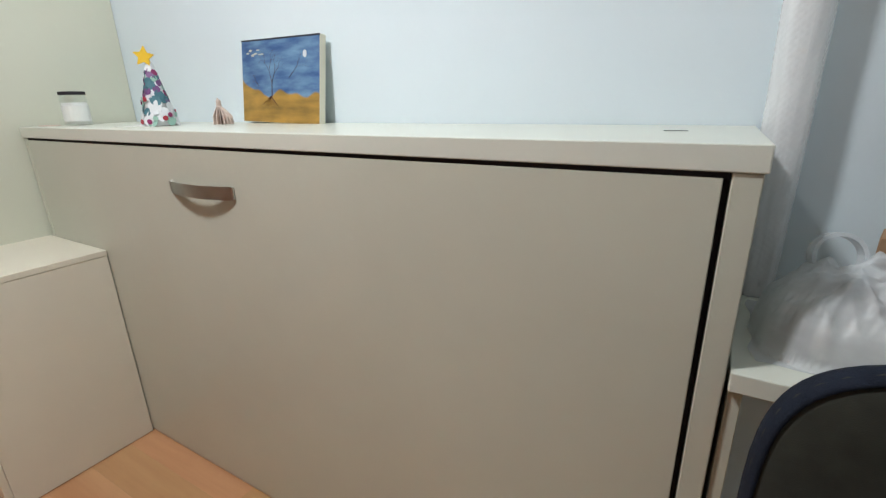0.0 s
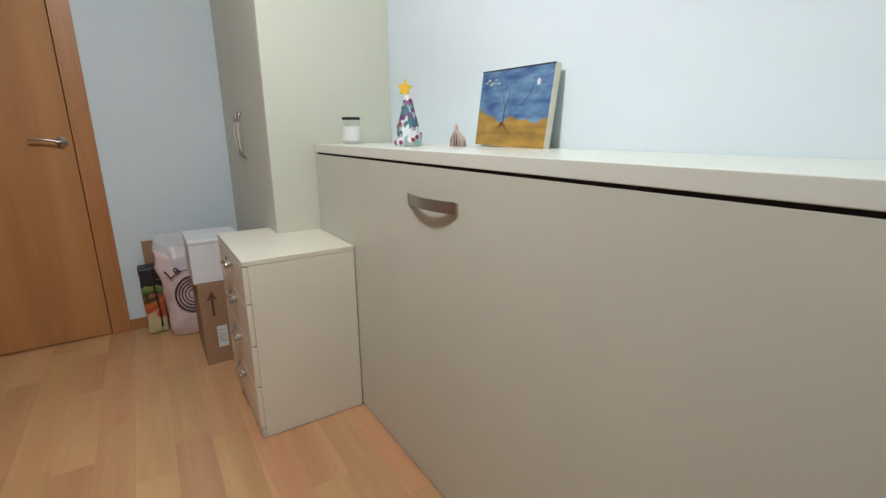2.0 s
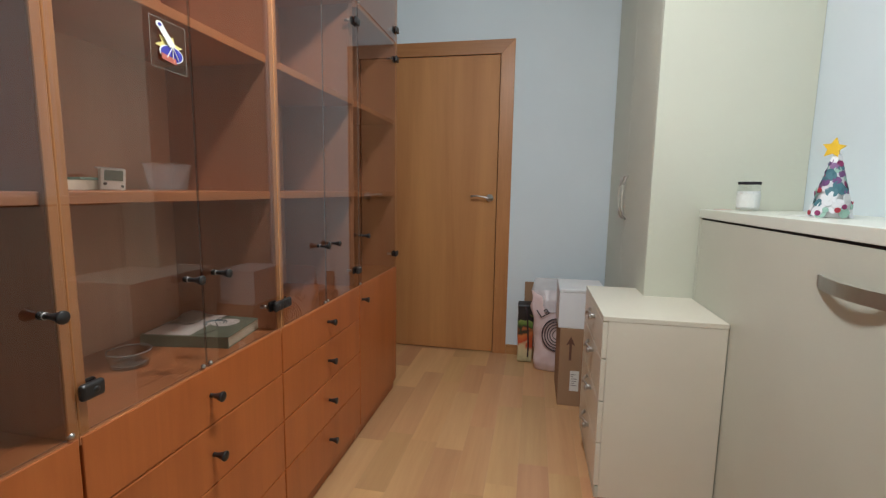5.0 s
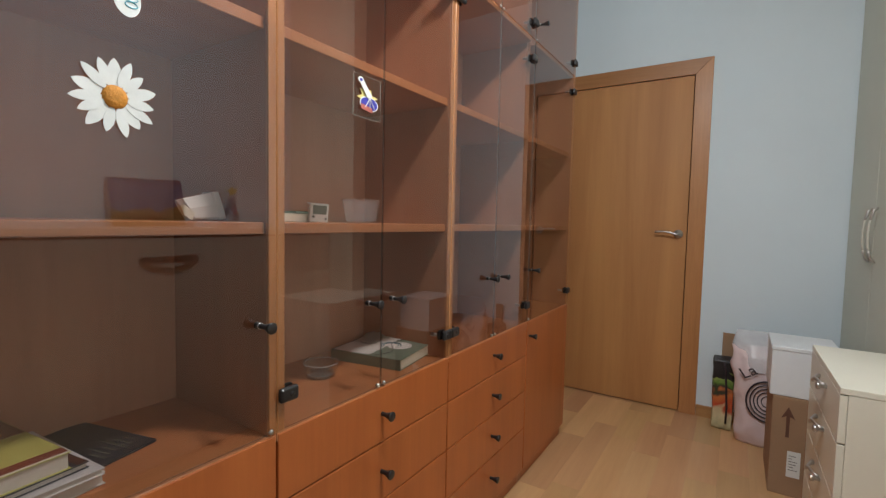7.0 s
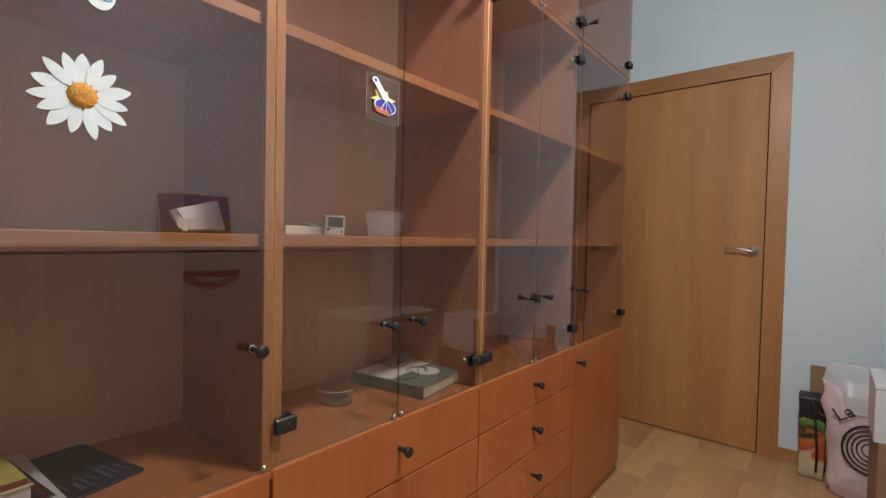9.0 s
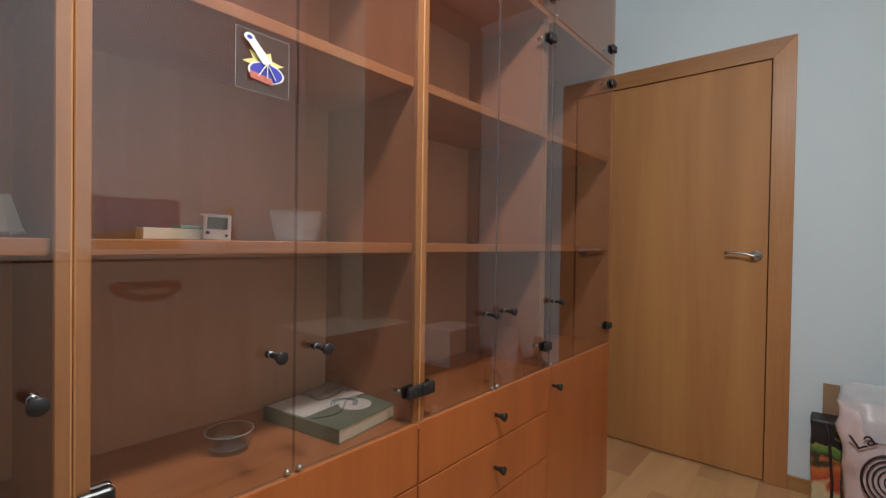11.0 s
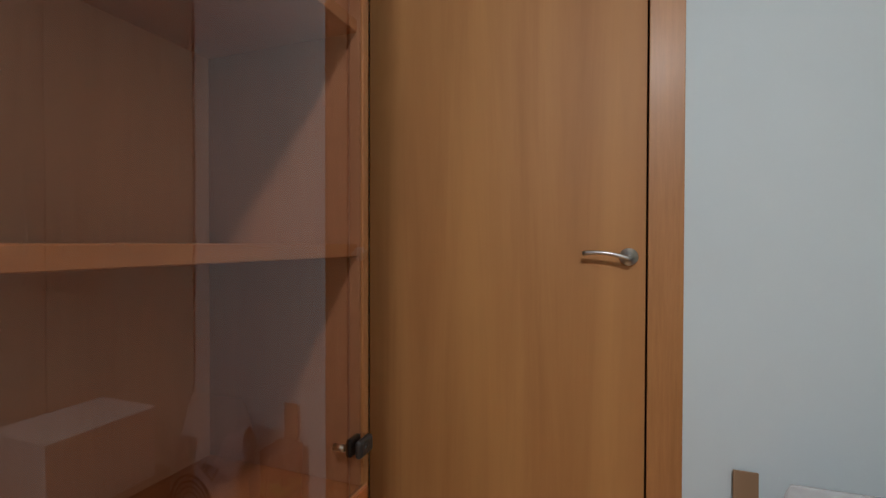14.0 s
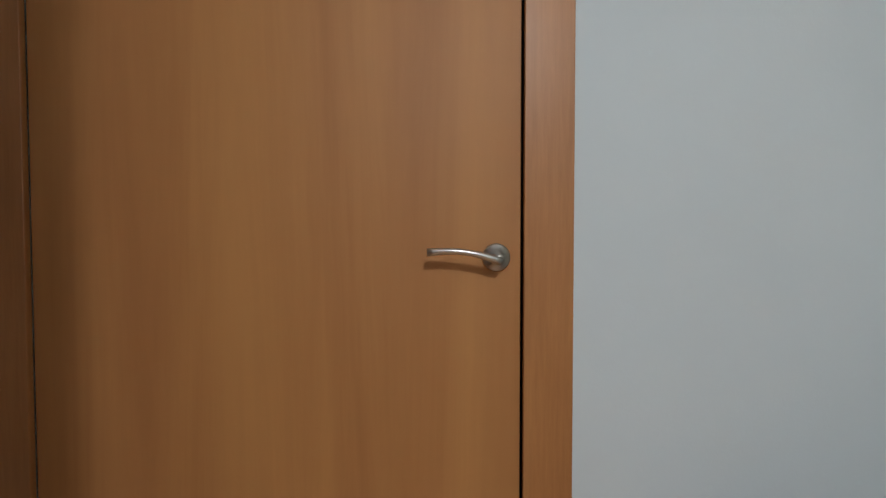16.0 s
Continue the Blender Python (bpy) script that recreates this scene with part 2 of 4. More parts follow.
def part(name, bm, material, parent=None, label="", smooth=False, kind=""):
    me = bpy.data.meshes.new(name)
    if parent:
        bmesh.ops.translate(bm, verts=bm.verts, vec=-origin(parent))
    bm.normal_update()
    bm.to_mesh(me)
    bm.free()
    for m in (material if isinstance(material, (list, tuple)) else [material]):
        me.materials.append(m)
    if smooth:
        me.polygons.foreach_set("use_smooth", [True] * len(me.polygons))
    ob = new(name, me)
    if parent:
        ob.parent = parent
    if label or kind:
        tagged(ob, label, kind=kind)
    return ob


def slab(x0, x1, y0, y1, z0, z1, bevel=0.0015, seg=1, bm=None):
    own = bmesh.new()
    bmesh.ops.create_cube(own, size=1)
    bmesh.ops.scale(own, vec=(abs(x1 - x0), abs(y1 - y0), abs(z1 - z0)), verts=own.verts)
    bmesh.ops.translate(own, vec=((x0 + x1) / 2, (y0 + y1) / 2, (z0 + z1) / 2), verts=own.verts)
    if bevel:
        bmesh.ops.bevel(own, geom=own.edges[:], offset=bevel, segments=seg, affect="EDGES", profile=0.5)
    if bm is None:
        return own
    tmp = bpy.data.meshes.new("tmp")
    own.to_mesh(tmp)
    own.free()
    bm.from_mesh(tmp)
    bpy.data.meshes.remove(tmp)
    return bm


def lathe(profile, segs=24, m=None, bm=None, cap=True):
    """profile: (radius, height) pairs from bottom to top, turned about z, then moved by m."""
    bm = bm or bmesh.new()
    rings = []
    for r, z in profile:
        ring = []
        for i in range(segs):
            a = 2 * math.pi * i / segs
            p = Vector((r * math.cos(a), r * math.sin(a), z))
            ring.append(bm.verts.new(m @ p if m else p))
        rings.append(ring)
    for a, b in zip(rings, rings[1:] + ([] if cap else rings[:1])):
        for i in range(segs):
            j = (i + 1) % segs
            bm.faces.new((a[i], a[j], b[j], b[i]))
    if cap:
        bm.faces.new(rings[0][::-1])
        bm.faces.new(rings[-1])
    return bm


def tube(points, radius, segs=10, bm=None, flat=1.0):
    """A rod along points; radius may be a list."""
    bm = bm or bmesh.new()
    pts = [Vector(p) for p in points]
    rad = radius if isinstance(radius, (list, tuple)) else [radius] * len(pts)
    rings = []
    for i, p in enumerate(pts):
        d = (pts[min(i + 1, len(pts) - 1)] - pts[max(i - 1, 0)]).normalized()
        up = Vector((0, 0, 1)) if abs(d.z) < 0.9 else Vector((1, 0, 0))
        u = d.cross(up).normalized()
        v = u.cross(d).normalized()
        rings.append([bm.verts.new(p + u * rad[i] * math.cos(2 * math.pi * k / segs) + v * flat * rad[i] * math.sin(2 * math.pi * k / segs)) for k in range(segs)])
    for a, b in zip(rings, rings[1:]):
        for i in range(segs):
            j = (i + 1) % segs
            bm.faces.new((a[i], a[j], b[j], b[i]))
    bm.faces.new(rings[0][::-1])
    bm.faces.new(rings[-1])
    bmesh.ops.recalc_face_normals(bm, faces=bm.faces)
    return bm


def plate(outline, m, thick, bm=None):
    """A flat cut-out: outline in x and z, thickness along y, moved by m."""
    bm = bm or bmesh.new()
    f = [bm.verts.new(m @ Vector((x, -thick / 2, z))) for x, z in outline]
    b = [bm.verts.new(m @ Vector((x, thick / 2, z))) for x, z in outline]
    bm.faces.new(f)
    bm.faces.new(b[::-1])
    n = len(outline)
    for i in range(n):
        j = (i + 1) % n
        bm.faces.new((f[j], f[i], b[i], b[j]))
    bmesh.ops.recalc_face_normals(bm, faces=bm.faces)
    return bm


def turned(bm, m):
    bmesh.ops.transform(bm, matrix=m, verts=bm.verts)
    return bm


def cloth(name, m, mat, parent, w, d, h, fold=0.012, seed=1, pinch=0.55, smooth=True, res=14):
    """A crumpled bag: a box pinched towards the top, with folds."""
    bm = bmesh.new()
    bmesh.ops.create_cube(bm, size=1)
    bmesh.ops.subdivide_edges(bm, edges=bm.edges[:], cuts=res, use_grid_fill=True)
    for v in bm.verts:
        x, y, z = v.co
        t = z + 0.5
        k = 1 - (1 - pinch) * t ** 1.5
        rnd = 0.86 + 0.14 * math.cos(2 * x) * math.cos(2 * y)
        p = Vector((x * w * k * rnd, y * d * k * rnd, t * h))
        q = Vector((p.x * 9 + seed * 7, p.y * 9, p.z * 7))
        ridge = (1 - abs(noise.noise(q * 1.3)) * 2.2) * 0.8 + noise.noise(q * 3) * 0.6 + noise.noise(q * 7) * 0.25
        out = Vector((x, y, 0.3 * z))
        if out.length > 0:
            p += out.normalized() * fold * ridge * (0.25 if t < 0.03 else 1)
        p.z = max(p.z, 0.001)
        v.co = m @ p
    return part(name, bm, mat, parent, smooth=smooth)


# ---- the room ----
XD, XE = -3.135, 1.75          # door wall, wall behind
YN, YS = 1.09, -1.20           # wall behind the bed, wall behind the cabinets
LEAF_R, LEAF_L, FRAME_W = -0.208, -1.100, 0.092
DOOR_H = 2.022


def wall(name, x0, x1, y0, y1, z0, z1):
    return part(name, slab(x0, x1, y0, y1, z0, z1, 0), M_WALL, kind="structure")


wall("wall_north", XD - 0.1, XE + 0.1, YN, YN + 0.1, 0, CEIL)
wall("wall_south", XD - 0.1, XE + 0.1, YS - 0.1, YS, 0, CEIL)
wall("wall_east", XE, XE + 0.1, YS, YN, 0, CEIL)
bm = slab(XD - 0.1, XD, LEAF_R + 0.012, YN, 0, CEIL, 0)
slab(XD - 0.1, XD, LEAF_L - 0.012, LEAF_R + 0.012, DOOR_H + 0.012, CEIL, 0, bm=bm)
slab(XD - 0.1, XD, YS, LEAF_L - 0.012, 0, CEIL, 0, bm=bm)
part("wall_west", bm, M_WALL, kind="structure")
part("wall_hall", slab(XD - 0.26, XD - 0.2, YS, YN, 0, CEIL, 0), M_WALL, kind="structure")
part("ceiling", slab(XD - 0.26, XE + 0.1, YS - 0.1, YN + 0.1, CEIL, CEIL + 0.1, 0), M_CEIL, kind="structure")
floor = part("floor", slab(XD - 0.26, XE + 0.1, YS - 0.1, YN + 0.1, -0.1, -0.008, 0), M_SUB, kind="structure")

# baseboards
part("baseboard", slab(XD, XD + 0.012, LEAF_R + FRAME_W + 0.001, 0.515, 0, 0.068, 0.002), M_BASEY, kind="structure")
part("baseboard_east", slab(XE - 0.012, XE, YS, 0.7, 0, 0.068, 0.002), M_BASEY, kind="structure")
part("baseboard_south", slab(0.70, XE - 0.013, YS, YS + 0.012, 0, 0.068, 0.002), M_BASEX, kind="structure")

# ceiling lamp (glass bowl above the room)
lamp = thing("ceiling_lamp", LAMP_X, LAMP_Y, CEIL, "round white ceiling lamp on a short rod, switched on", "ceiling lamp")
part("rod", lathe([(0.008, LAMP_Z + 0.09), (0.008, CEIL - 0.001)], 12, Matrix.Translation((LAMP_X, LAMP_Y, 0))), M_WHITEP, lamp, smooth=True)
part("lamp_base", lathe([(0.17, 0.07), (0.175, 0.09)], 32, Matrix.Translation((LAMP_X, LAMP_Y, LAMP_Z))), M_WHITEP, lamp)

# ---- interior door ----
door = tagged(new("door_1"), "closed oak-coloured flush veneer interior door with a chrome lever", "door", kind="structure")
door.location = (XD, (LEAF_R + LEAF_L) / 2, 0)
part("door_leaf", slab(XD - 0.036, XD + 0.004, LEAF_L + 0.002, LEAF_R - 0.003, 0.006, DOOR_H, 0.0015), M_DOOR, door)
# Near-black sheet across the opening, added to paint shade round the leaf.
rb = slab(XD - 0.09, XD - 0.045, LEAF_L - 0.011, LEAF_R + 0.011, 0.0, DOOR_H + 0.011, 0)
part("door_rebate", rb, M_GAPSHADE_LID, door)
for side in (1, -1):
    yi = LEAF_R + 0.002 if side > 0 else LEAF_L - 0.002
    yo = yi + side * (FRAME_W - 0.002)
    jm = bmesh.new()
    prof = [(yi, 0.0), (yo, 0.0), (yo, DOOR_H + FRAME_W), (yi, DOOR_H + 0.003)]
    fr_ = [jm.verts.new((XD + 0.014, y, z)) for y, z in prof]
    bk2 = [jm.verts.new((XD + 0.0003, y, z)) for y, z in prof]
    jm.faces.new(fr_)
    jm.faces.new(bk2[::-1])
    for k in range(4):
        jm.faces.new((fr_[k], bk2[k], bk2[(k + 1) % 4], fr_[(k + 1) % 4]))
    bmesh.ops.recalc_face_normals(jm, faces=jm.faces)
    bmesh.ops.bevel(jm, geom=jm.edges[:], offset=0.0012, segments=1, affect="EDGES")
    part("door_jamb", jm, M_FRAME, door)
hm = bmesh.new()
prof = [(LEAF_L - 0.0015, DOOR_H + 0.003), (LEAF_R + 0.0015, DOOR_H + 0.003), (LEAF_R + FRAME_W - 0.0005, DOOR_H + FRAME_W), (LEAF_L - FRAME_W + 0.0005, DOOR_H + FRAME_W)]
fr_ = [hm.verts.new((XD + 0.0138, y, z)) for y, z in prof]
bk2 = [hm.verts.new((XD + 0.0003, y, z)) for y, z in prof]
hm.faces.new(fr_)
hm.faces.new(bk2[::-1])
for k in range(4):
    hm.faces.new((fr_[k], bk2[k], bk2[(k + 1) % 4], fr_[(k + 1) % 4]))
bmesh.ops.recalc_face_normals(hm, faces=hm.faces)
bmesh.ops.bevel(hm, geom=hm.edges[:], offset=0.0012, segments=1, affect="EDGES")
part("door_head", hm, M_FRAMEY, door)
lev = part("door_handle", lathe([(0.0255, 0), (0.0255, 0.006), (0.023, 0.009), (0.011, 0.0095), (0.010, 0.045)], 28,
                                Matrix.Translation((XD + 0.004, -0.256, 1.087)) @ Matrix.Rotation(radians(90), 4, "Y")), M_CHROME, door, "polished chrome lever handle", True)
pts = []
for i in range(13):
    t = i / 12
    pts.append((XD + 0.046 + 0.006 * math.sin(t * 3.1), -0.252 - 0.128 * t, 1.085 + 0.010 * math.sin(t * math.pi * 0.9) + 0.012 * t - 0.003))
part("lever", tube(pts, [0.0075 - 0.002 * abs(math.sin(i / 12 * 3)) for i in range(13)], 12), M_CHROME, lev, smooth=True)


# ---- wall unit with smoked glass doors ----
YU = -0.695                     # front plane of doors and drawers
YB_U = -1.035                   # face of the back panel
UB, GT, UT = 0.712, 1.882, 2.36
SH1, SH2 = 1.124, 1.500
S = 0.018


def knob_mesh(x, z, y=YU, k=1.0):
    m = Matrix.Translation((x, y, z)) @ Matrix.Rotation(radians(-90), 4, "X")
    return lathe([(0.0062 * k, -0.001), (0.0052 * k, 0.004), (0.0058 * k, 0.012), (0.0088 * k, 0.022), (0.0122 * k, 0.030), (0.0125 * k, 0.033), (0.0105 * k, 0.0345)], 18, m)


def glass_knob(par, x, z):
    kb = part("knob", knob_mesh(x, z, YU + 0.003, 0.88), M_BLACK, par, smooth=True)
    m = Matrix.Translation((x, YU, z)) @ Matrix.Rotation(radians(-90), 4, "X")
    part("collar", lathe([(0.0064, 0.0004), (0.0064, 0.0014), (0.0058, 0.0020)], 18, m), M_CHROME, kb, smooth=True)
    m = Matrix.Translation((x, YU - 0.0055, z)) @ Matrix.Rotation(radians(90), 4, "X")
    part("back_washer", lathe([(0.0070, -0.0005), (0.0070, 0.004), (0.0045, 0.0065)], 18, m), M_BLACK, kb, smooth=True)
    return kb


def glass_clip(par, x, z, side):
    """The black pivot hinge that grips the corner of a glass door."""
    w, e = 0.044, 0.015
    b = slab(x - w / 2, x + w / 2, YU + 0.0005, YU + 0.0135, z - e, z + e, 0.0062, 3)
    slab(x - w / 2, x + w / 2, YU - 0.017, YU - 0.0055, z - e, z + e, 0.005, 3, bm=b)
    h = part("glass_hinge", b, M_BLACK, par)
    m = Matrix.Translation((x - side * 0.004, YU + 0.0125, z)) @ Matrix.Rotation(radians(-90), 4, "X")
    part("screw_cap", lathe([(0.0055, 0), (0.0055, 0.0015), (0.004, 0.0022)], 14, m), M_BLACK, h, smooth=True)
    m = Matrix.Translation((x - side * 0.02, YU - 0.03, z)) @ Matrix.Rotation(radians(90), 4, "X")
    part("pivot", lathe([(0.006, -0.012), (0.006, 0.008)], 12, m), M_CHROME, h, smooth=True)


def glass_door(par, x0, x1, z0, z1, knob, hinge_x, hz, name="glass_door"):
    g = part(name, slab(x0 + 0.0015, x1 - 0.0015, YU - 0.005, YU, z0 + 0.001, z1 - 0.001, 0), [M_GLASS, M_GLASSEDGE, M_INNER], par, "smoked brown glass door")
    for f in g.data.polygons:
        if abs(f.normal.y) < 0.5:
            f.material_index = 1
        elif f.normal.y < 0:
            f.material_index = 2
    if knob:
        glass_knob(g, *knob)
    side = 1 if hinge_x > (x0 + x1) / 2 else -1
    for z in hz:
        glass_clip(g, hinge_x, z, side)
    bx = x0 + 0.012 if side > 0 else x1 - 0.012
    m = Matrix.Translation((bx, YU - 0.002, z0 + 0.004))
    part("glass_stud", lathe([(0.005, -0.003), (0.006, 0.002), (0.003, 0.006)], 12, m), M_CHROME, g, smooth=True)
    return g


def module(x0, x1, splits, base, label):
    """One bay of the wall unit from x1 (near the room's door) to x0. splits: edges of its glass doors."""
    u = thing("display_cabinet", (x0 + x1) / 2, (YU + YB_U) / 2, 0, label, "cabinet", "display cabinets of the wall unit")
    lo, hi = min(x0, x1), max(x0, x1)
    body = part("carcass", slab(lo, lo + S, YS + 0.002, YU - 0.019, 0.0, UB - 0.019, 0), M_UNITIN, u)
    part("side_panel", slab(hi - S, hi, YB_U, YU - 0.019, 0.0, UB - 0.019, 0), M_UNITIN, u)
    part("kick_board", slab(lo + S, hi - S, YU - 0.034, YU - 0.020, 0.0, 0.058, 0), M_UNITX, u)
    part("base_top", slab(lo, hi, YS + 0.002, YU - 0.002, UB - 0.018, UB, 0.001), M_SHELF, u)
    for x in (lo, hi - S):
        yf = YU - 0.030 if abs(x + S / 2 + 1.8625) < 0.015 else YU
        part("upright", slab(x, x + S, YS + 0.002, yf - 0.007, UB + 0.0005, UT, 0.001), M_UNITIN, u)
        part("upright_edge", slab(x, x + S, yf - 0.0065, yf - 0.0005, UB + 0.0005, UT, 0.0015), M_POST if yf == YU else M_UNITIN, u)
    part("back_panel", slab(lo + S, hi - S, YB_U - 0.006, YB_U, UB, UT, 0), M_BACK, u)
    for z in (SH1, SH2):
        part("shelf", slab(lo + S, hi - S, YB_U, YU - 0.012, z - 0.022, z, 0.0015), M_SHELF, u)
    part("middle_board", slab(lo + S, hi - S, YB_U, YU - 0.010, GT - 0.004, GT + 0.016, 0.001), M_SHELF, u)
    part("top_board", slab(lo, hi, YB_U, YU, UT, UT + 0.02, 0.001), M_SHELF, u)
    if base == "drawers":
        zs = [0.060, 0.247, 0.411, 0.566, UB - 0.001]
        kz = [0.172, 0.333, 0.490, 0.641]
        for a, b, k in zip(zs, zs[1:], kz):
            d = part("drawer_front", slab(lo + 0.002, hi - 0.002, YU - 0.018, YU, a + 0.0015, b - 0.0015, 0.0025, 2), M_UNITX, u)
            part("knob", knob_mesh((lo + hi) / 2 + 0.0, k), M_BLACK, d, smooth=True)
    else:
        d = part("cupboard_door", slab(lo + 0.002, hi - 0.002, YU - 0.018, YU, 0.0615, UB - 0.0025, 0.0025, 2), M_UNITX, u)
        part("knob", knob_mesh(hi - 0.028, 0.645), M_BLACK, d, smooth=True)
    return u


u1 = module(-0.597, 0.030, None, "drawers", "cherry-veneer display cabinet, smoked glass closed, daisy sticker and stacked books")
u2 = module(-1.228, -0.598, None, "drawers", "cherry-veneer display cabinet, two smoked glass doors, few small things inside")
u3 = module(-1.862, -1.229, None, "drawers", "empty cherry-veneer display cabinet, two smoked glass doors over four drawers")
u4 = module(-2.412, -1.863, None, "door", "narrow empty cherry-veneer display cabinet, smoked glass door over a cupboard")
KZ = 0.932
glass_door(u1, -0.596, 0.028, UB + 0.003, GT, (-0.560, KZ), 0.0, (0.787, 1.82))
glass_door(u1, -0.596, 0.028, GT + 0.006, UT, (-0.560, 1.97), 0.0, (1.95,), "upper_glass_door")
for a, b, unit in ((-1.227, -0.599, u2), (-1.861, -1.230, u3)):
    mid = (a + b) / 2 + 0.006
    glass_door(unit, mid, b, UB + 0.003, GT, (mid + 0.045, KZ), b - 0.020, (0.787, 1.806))
    glass_door(unit, a, mid, UB + 0.003, GT, (mid - 0.045, KZ), a + 0.022, (0.787, 1.806))
    glass_door(unit, mid, b, GT + 0.006, UT, (mid + 0.045, 1.975), b - 0.020, (1.95,), "upper_glass_door")
    glass_door(unit, a, mid, GT + 0.006, UT, (mid - 0.045, 1.975), a + 0.022, (1.95,), "upper_glass_door")
glass_door(u4, -2.411, -1.864, UB + 0.003, GT, (-1.893, KZ), -2.385, (0.787, 1.806))
glass_door(u4, -2.411, -1.864, GT + 0.006, UT, (-1.905, 1.965), -2.385, (1.95,), "upper_glass_door")

# daisy sticker and badge on the glass
daisy = thing("daisy_sticker", -0.331, YU + 0.002, 1.295, "white daisy sticker with an orange centre on the glass door", "sticker")
for i in range(15):
    a = 2 * math.pi * i / 15 + 0.05 * math.sin(i * 5)
    L = 0.053 + 0.003 * math.sin(i * 3.3)
    W = 0.0078 + 0.001 * math.cos(i * 2.1)
    out = [(0, 0.012)] + [(W * math.sin(math.pi * s) ** 0.7, 0.012 + (L - 0.012) * s) for s in (0.2, 0.45, 0.7, 0.88)] + [(0, L)] + \
          [(-W * math.sin(math.pi * s) ** 0.7, 0.012 + (L - 0.012) * s) for s in (0.88, 0.7, 0.45, 0.2)]
    part("petal", plate(out, Matrix.Translation((-0.331, YU + 0.0022 + 0.0005 * (i % 3), 1.295)) @ Matrix.Rotation(a, 4, "Y"), 0.0008), M_PETAL, daisy)
part("daisy_centre", lathe([(0.0165, 0), (0.015, 0.003), (0.008, 0.0048)], 20, Matrix.Translation((-0.331, YU + 0.002, 1.295)) @ Matrix.Rotation(radians(-90), 4, "X")), M_ORANGE, daisy, smooth=True)

badge = thing("badge_sticker", -0.350, YU + 0.002, 1.434, "oval white sticker with a small blue mark on the glass door", "sticker")
o = [(0.0185 * math.cos(t * math.pi / 12) * (1 if math.cos(t * math.pi / 12) > 0 else 0.9), 0.024 * math.sin(t * math.pi / 12)) for t in range(24)]
part("badge_face", plate(o, Matrix.Translation((-0.350, YU + 0.0015, 1.434)), 0.0012), M_PETAL, badge)
for dz in (0.0, 0.0052):
    part("badge_mark", turned(tube([(-0.354 + 0.008 * math.cos(q * math.pi / 6), YU + 0.0026, 1.4275 + dz * 1.6 + 0.004 * math.sin(q * math.pi / 6)) for q in range(13)], 0.0008, 6), Matrix.Identity(4)), M_CYAN, badge)

stk = thing("telescope_sticker", -0.850, YU + 0.002, 1.44, "clear sticker with white telescope, yellow star and blue dome on glass", "sticker")
fx = -0.842
part("clear_film", plate([(-0.046, -0.0475), (0.046, -0.0475), (0.046, 0.0475), (-0.046, 0.0475)], Matrix.Translation((fx, YU + 0.0014, 1.414)), 0.0006), M_STICK, stk)
for a_, b_ in (((-0.046, -0.0475), (0.046, -0.0475)), ((0.046, -0.0475), (0.046, 0.0475)), ((0.046, 0.0475), (-0.046, 0.0475)), ((-0.046, 0.0475), (-0.046, -0.0475))):
    part("film_edge", tube([(fx + a_[0], YU + 0.0019, 1.414 + a_[1]), (fx + b_[0], YU + 0.0019, 1.414 + b_[1])], 0.0003, 5), M_EDGE, stk)
SM = Matrix.Translation((fx, YU + 0.0026, 1.408)) @ Matrix.Rotation(radians(180), 4, "Z") @ Matrix.Diagonal((1.08, 1, 0.80, 1))
part("yellow_star", plate([(r * math.cos(a), 0.008 + 0.8 * r * math.sin(a)) for r, a in [((0.034 if i % 2 == 0 else 0.018), i * math.pi / 6 + 0.2) for i in range(12)]], SM, 0.0008), M_PALEYEL, stk)
part("blue_dome", plate([(0.004 + 0.029 * math.cos(t * math.pi / 10), -0.010 + 0.021 * math.sin(t * math.pi / 10)) for t in range(20)], SM @ Matrix.Translation((0, -0.0012, 0)), 0.0008), M_PETAL, stk)
part("blue_dome_inner", plate([(0.004 + 0.026 * math.cos(t * math.pi / 10), -0.010 + 0.018 * math.sin(t * math.pi / 10)) for t in range(20)], SM @ Matrix.Translation((0, -0.0021, 0)), 0.0008), M_BLUE, stk)
part("red_label", plate([(-0.022, -0.028), (0.014, -0.034), (0.012, -0.020), (-0.022, -0.014)], SM @ Matrix.Translation((0, -0.003, 0)), 0.0008), M_SOFTRED, stk)
part("telescope", plate([(-0.030, 0.048), (-0.018, 0.054), (0.012, 0.012), (-0.002, 0.004)], SM @ Matrix.Translation((0, -0.0038, 0)), 0.001), M_PETAL, stk)
part("telescope_ring", plate([(-0.024 + 0.0085 * math.cos(t), 0.0500 + 0.0085 * math.sin(t)) for t in [i * 0.4189 for i in range(15)]], SM @ Matrix.Translation((0, -0.0042, 0)), 0.0006), M_PETAL, stk)
part("telescope_lens", plate([(-0.024 + 0.0042 * math.cos(t), 0.0500 + 0.0042 * math.sin(t)) for t in [i * 0.628 for i in range(10)]], SM @ Matrix.Translation((0, -0.0046, 0)), 0.0006), M_BLUE, stk)
for q in (-1, 0, 1):
    part("tripod_leg", tube([SM @ Vector((0.004, -0.0045, 0.008)), SM @ Vector((0.004 + q * 0.014, -0.0045, -0.022))], 0.0009, 6), M_PETAL, stk)


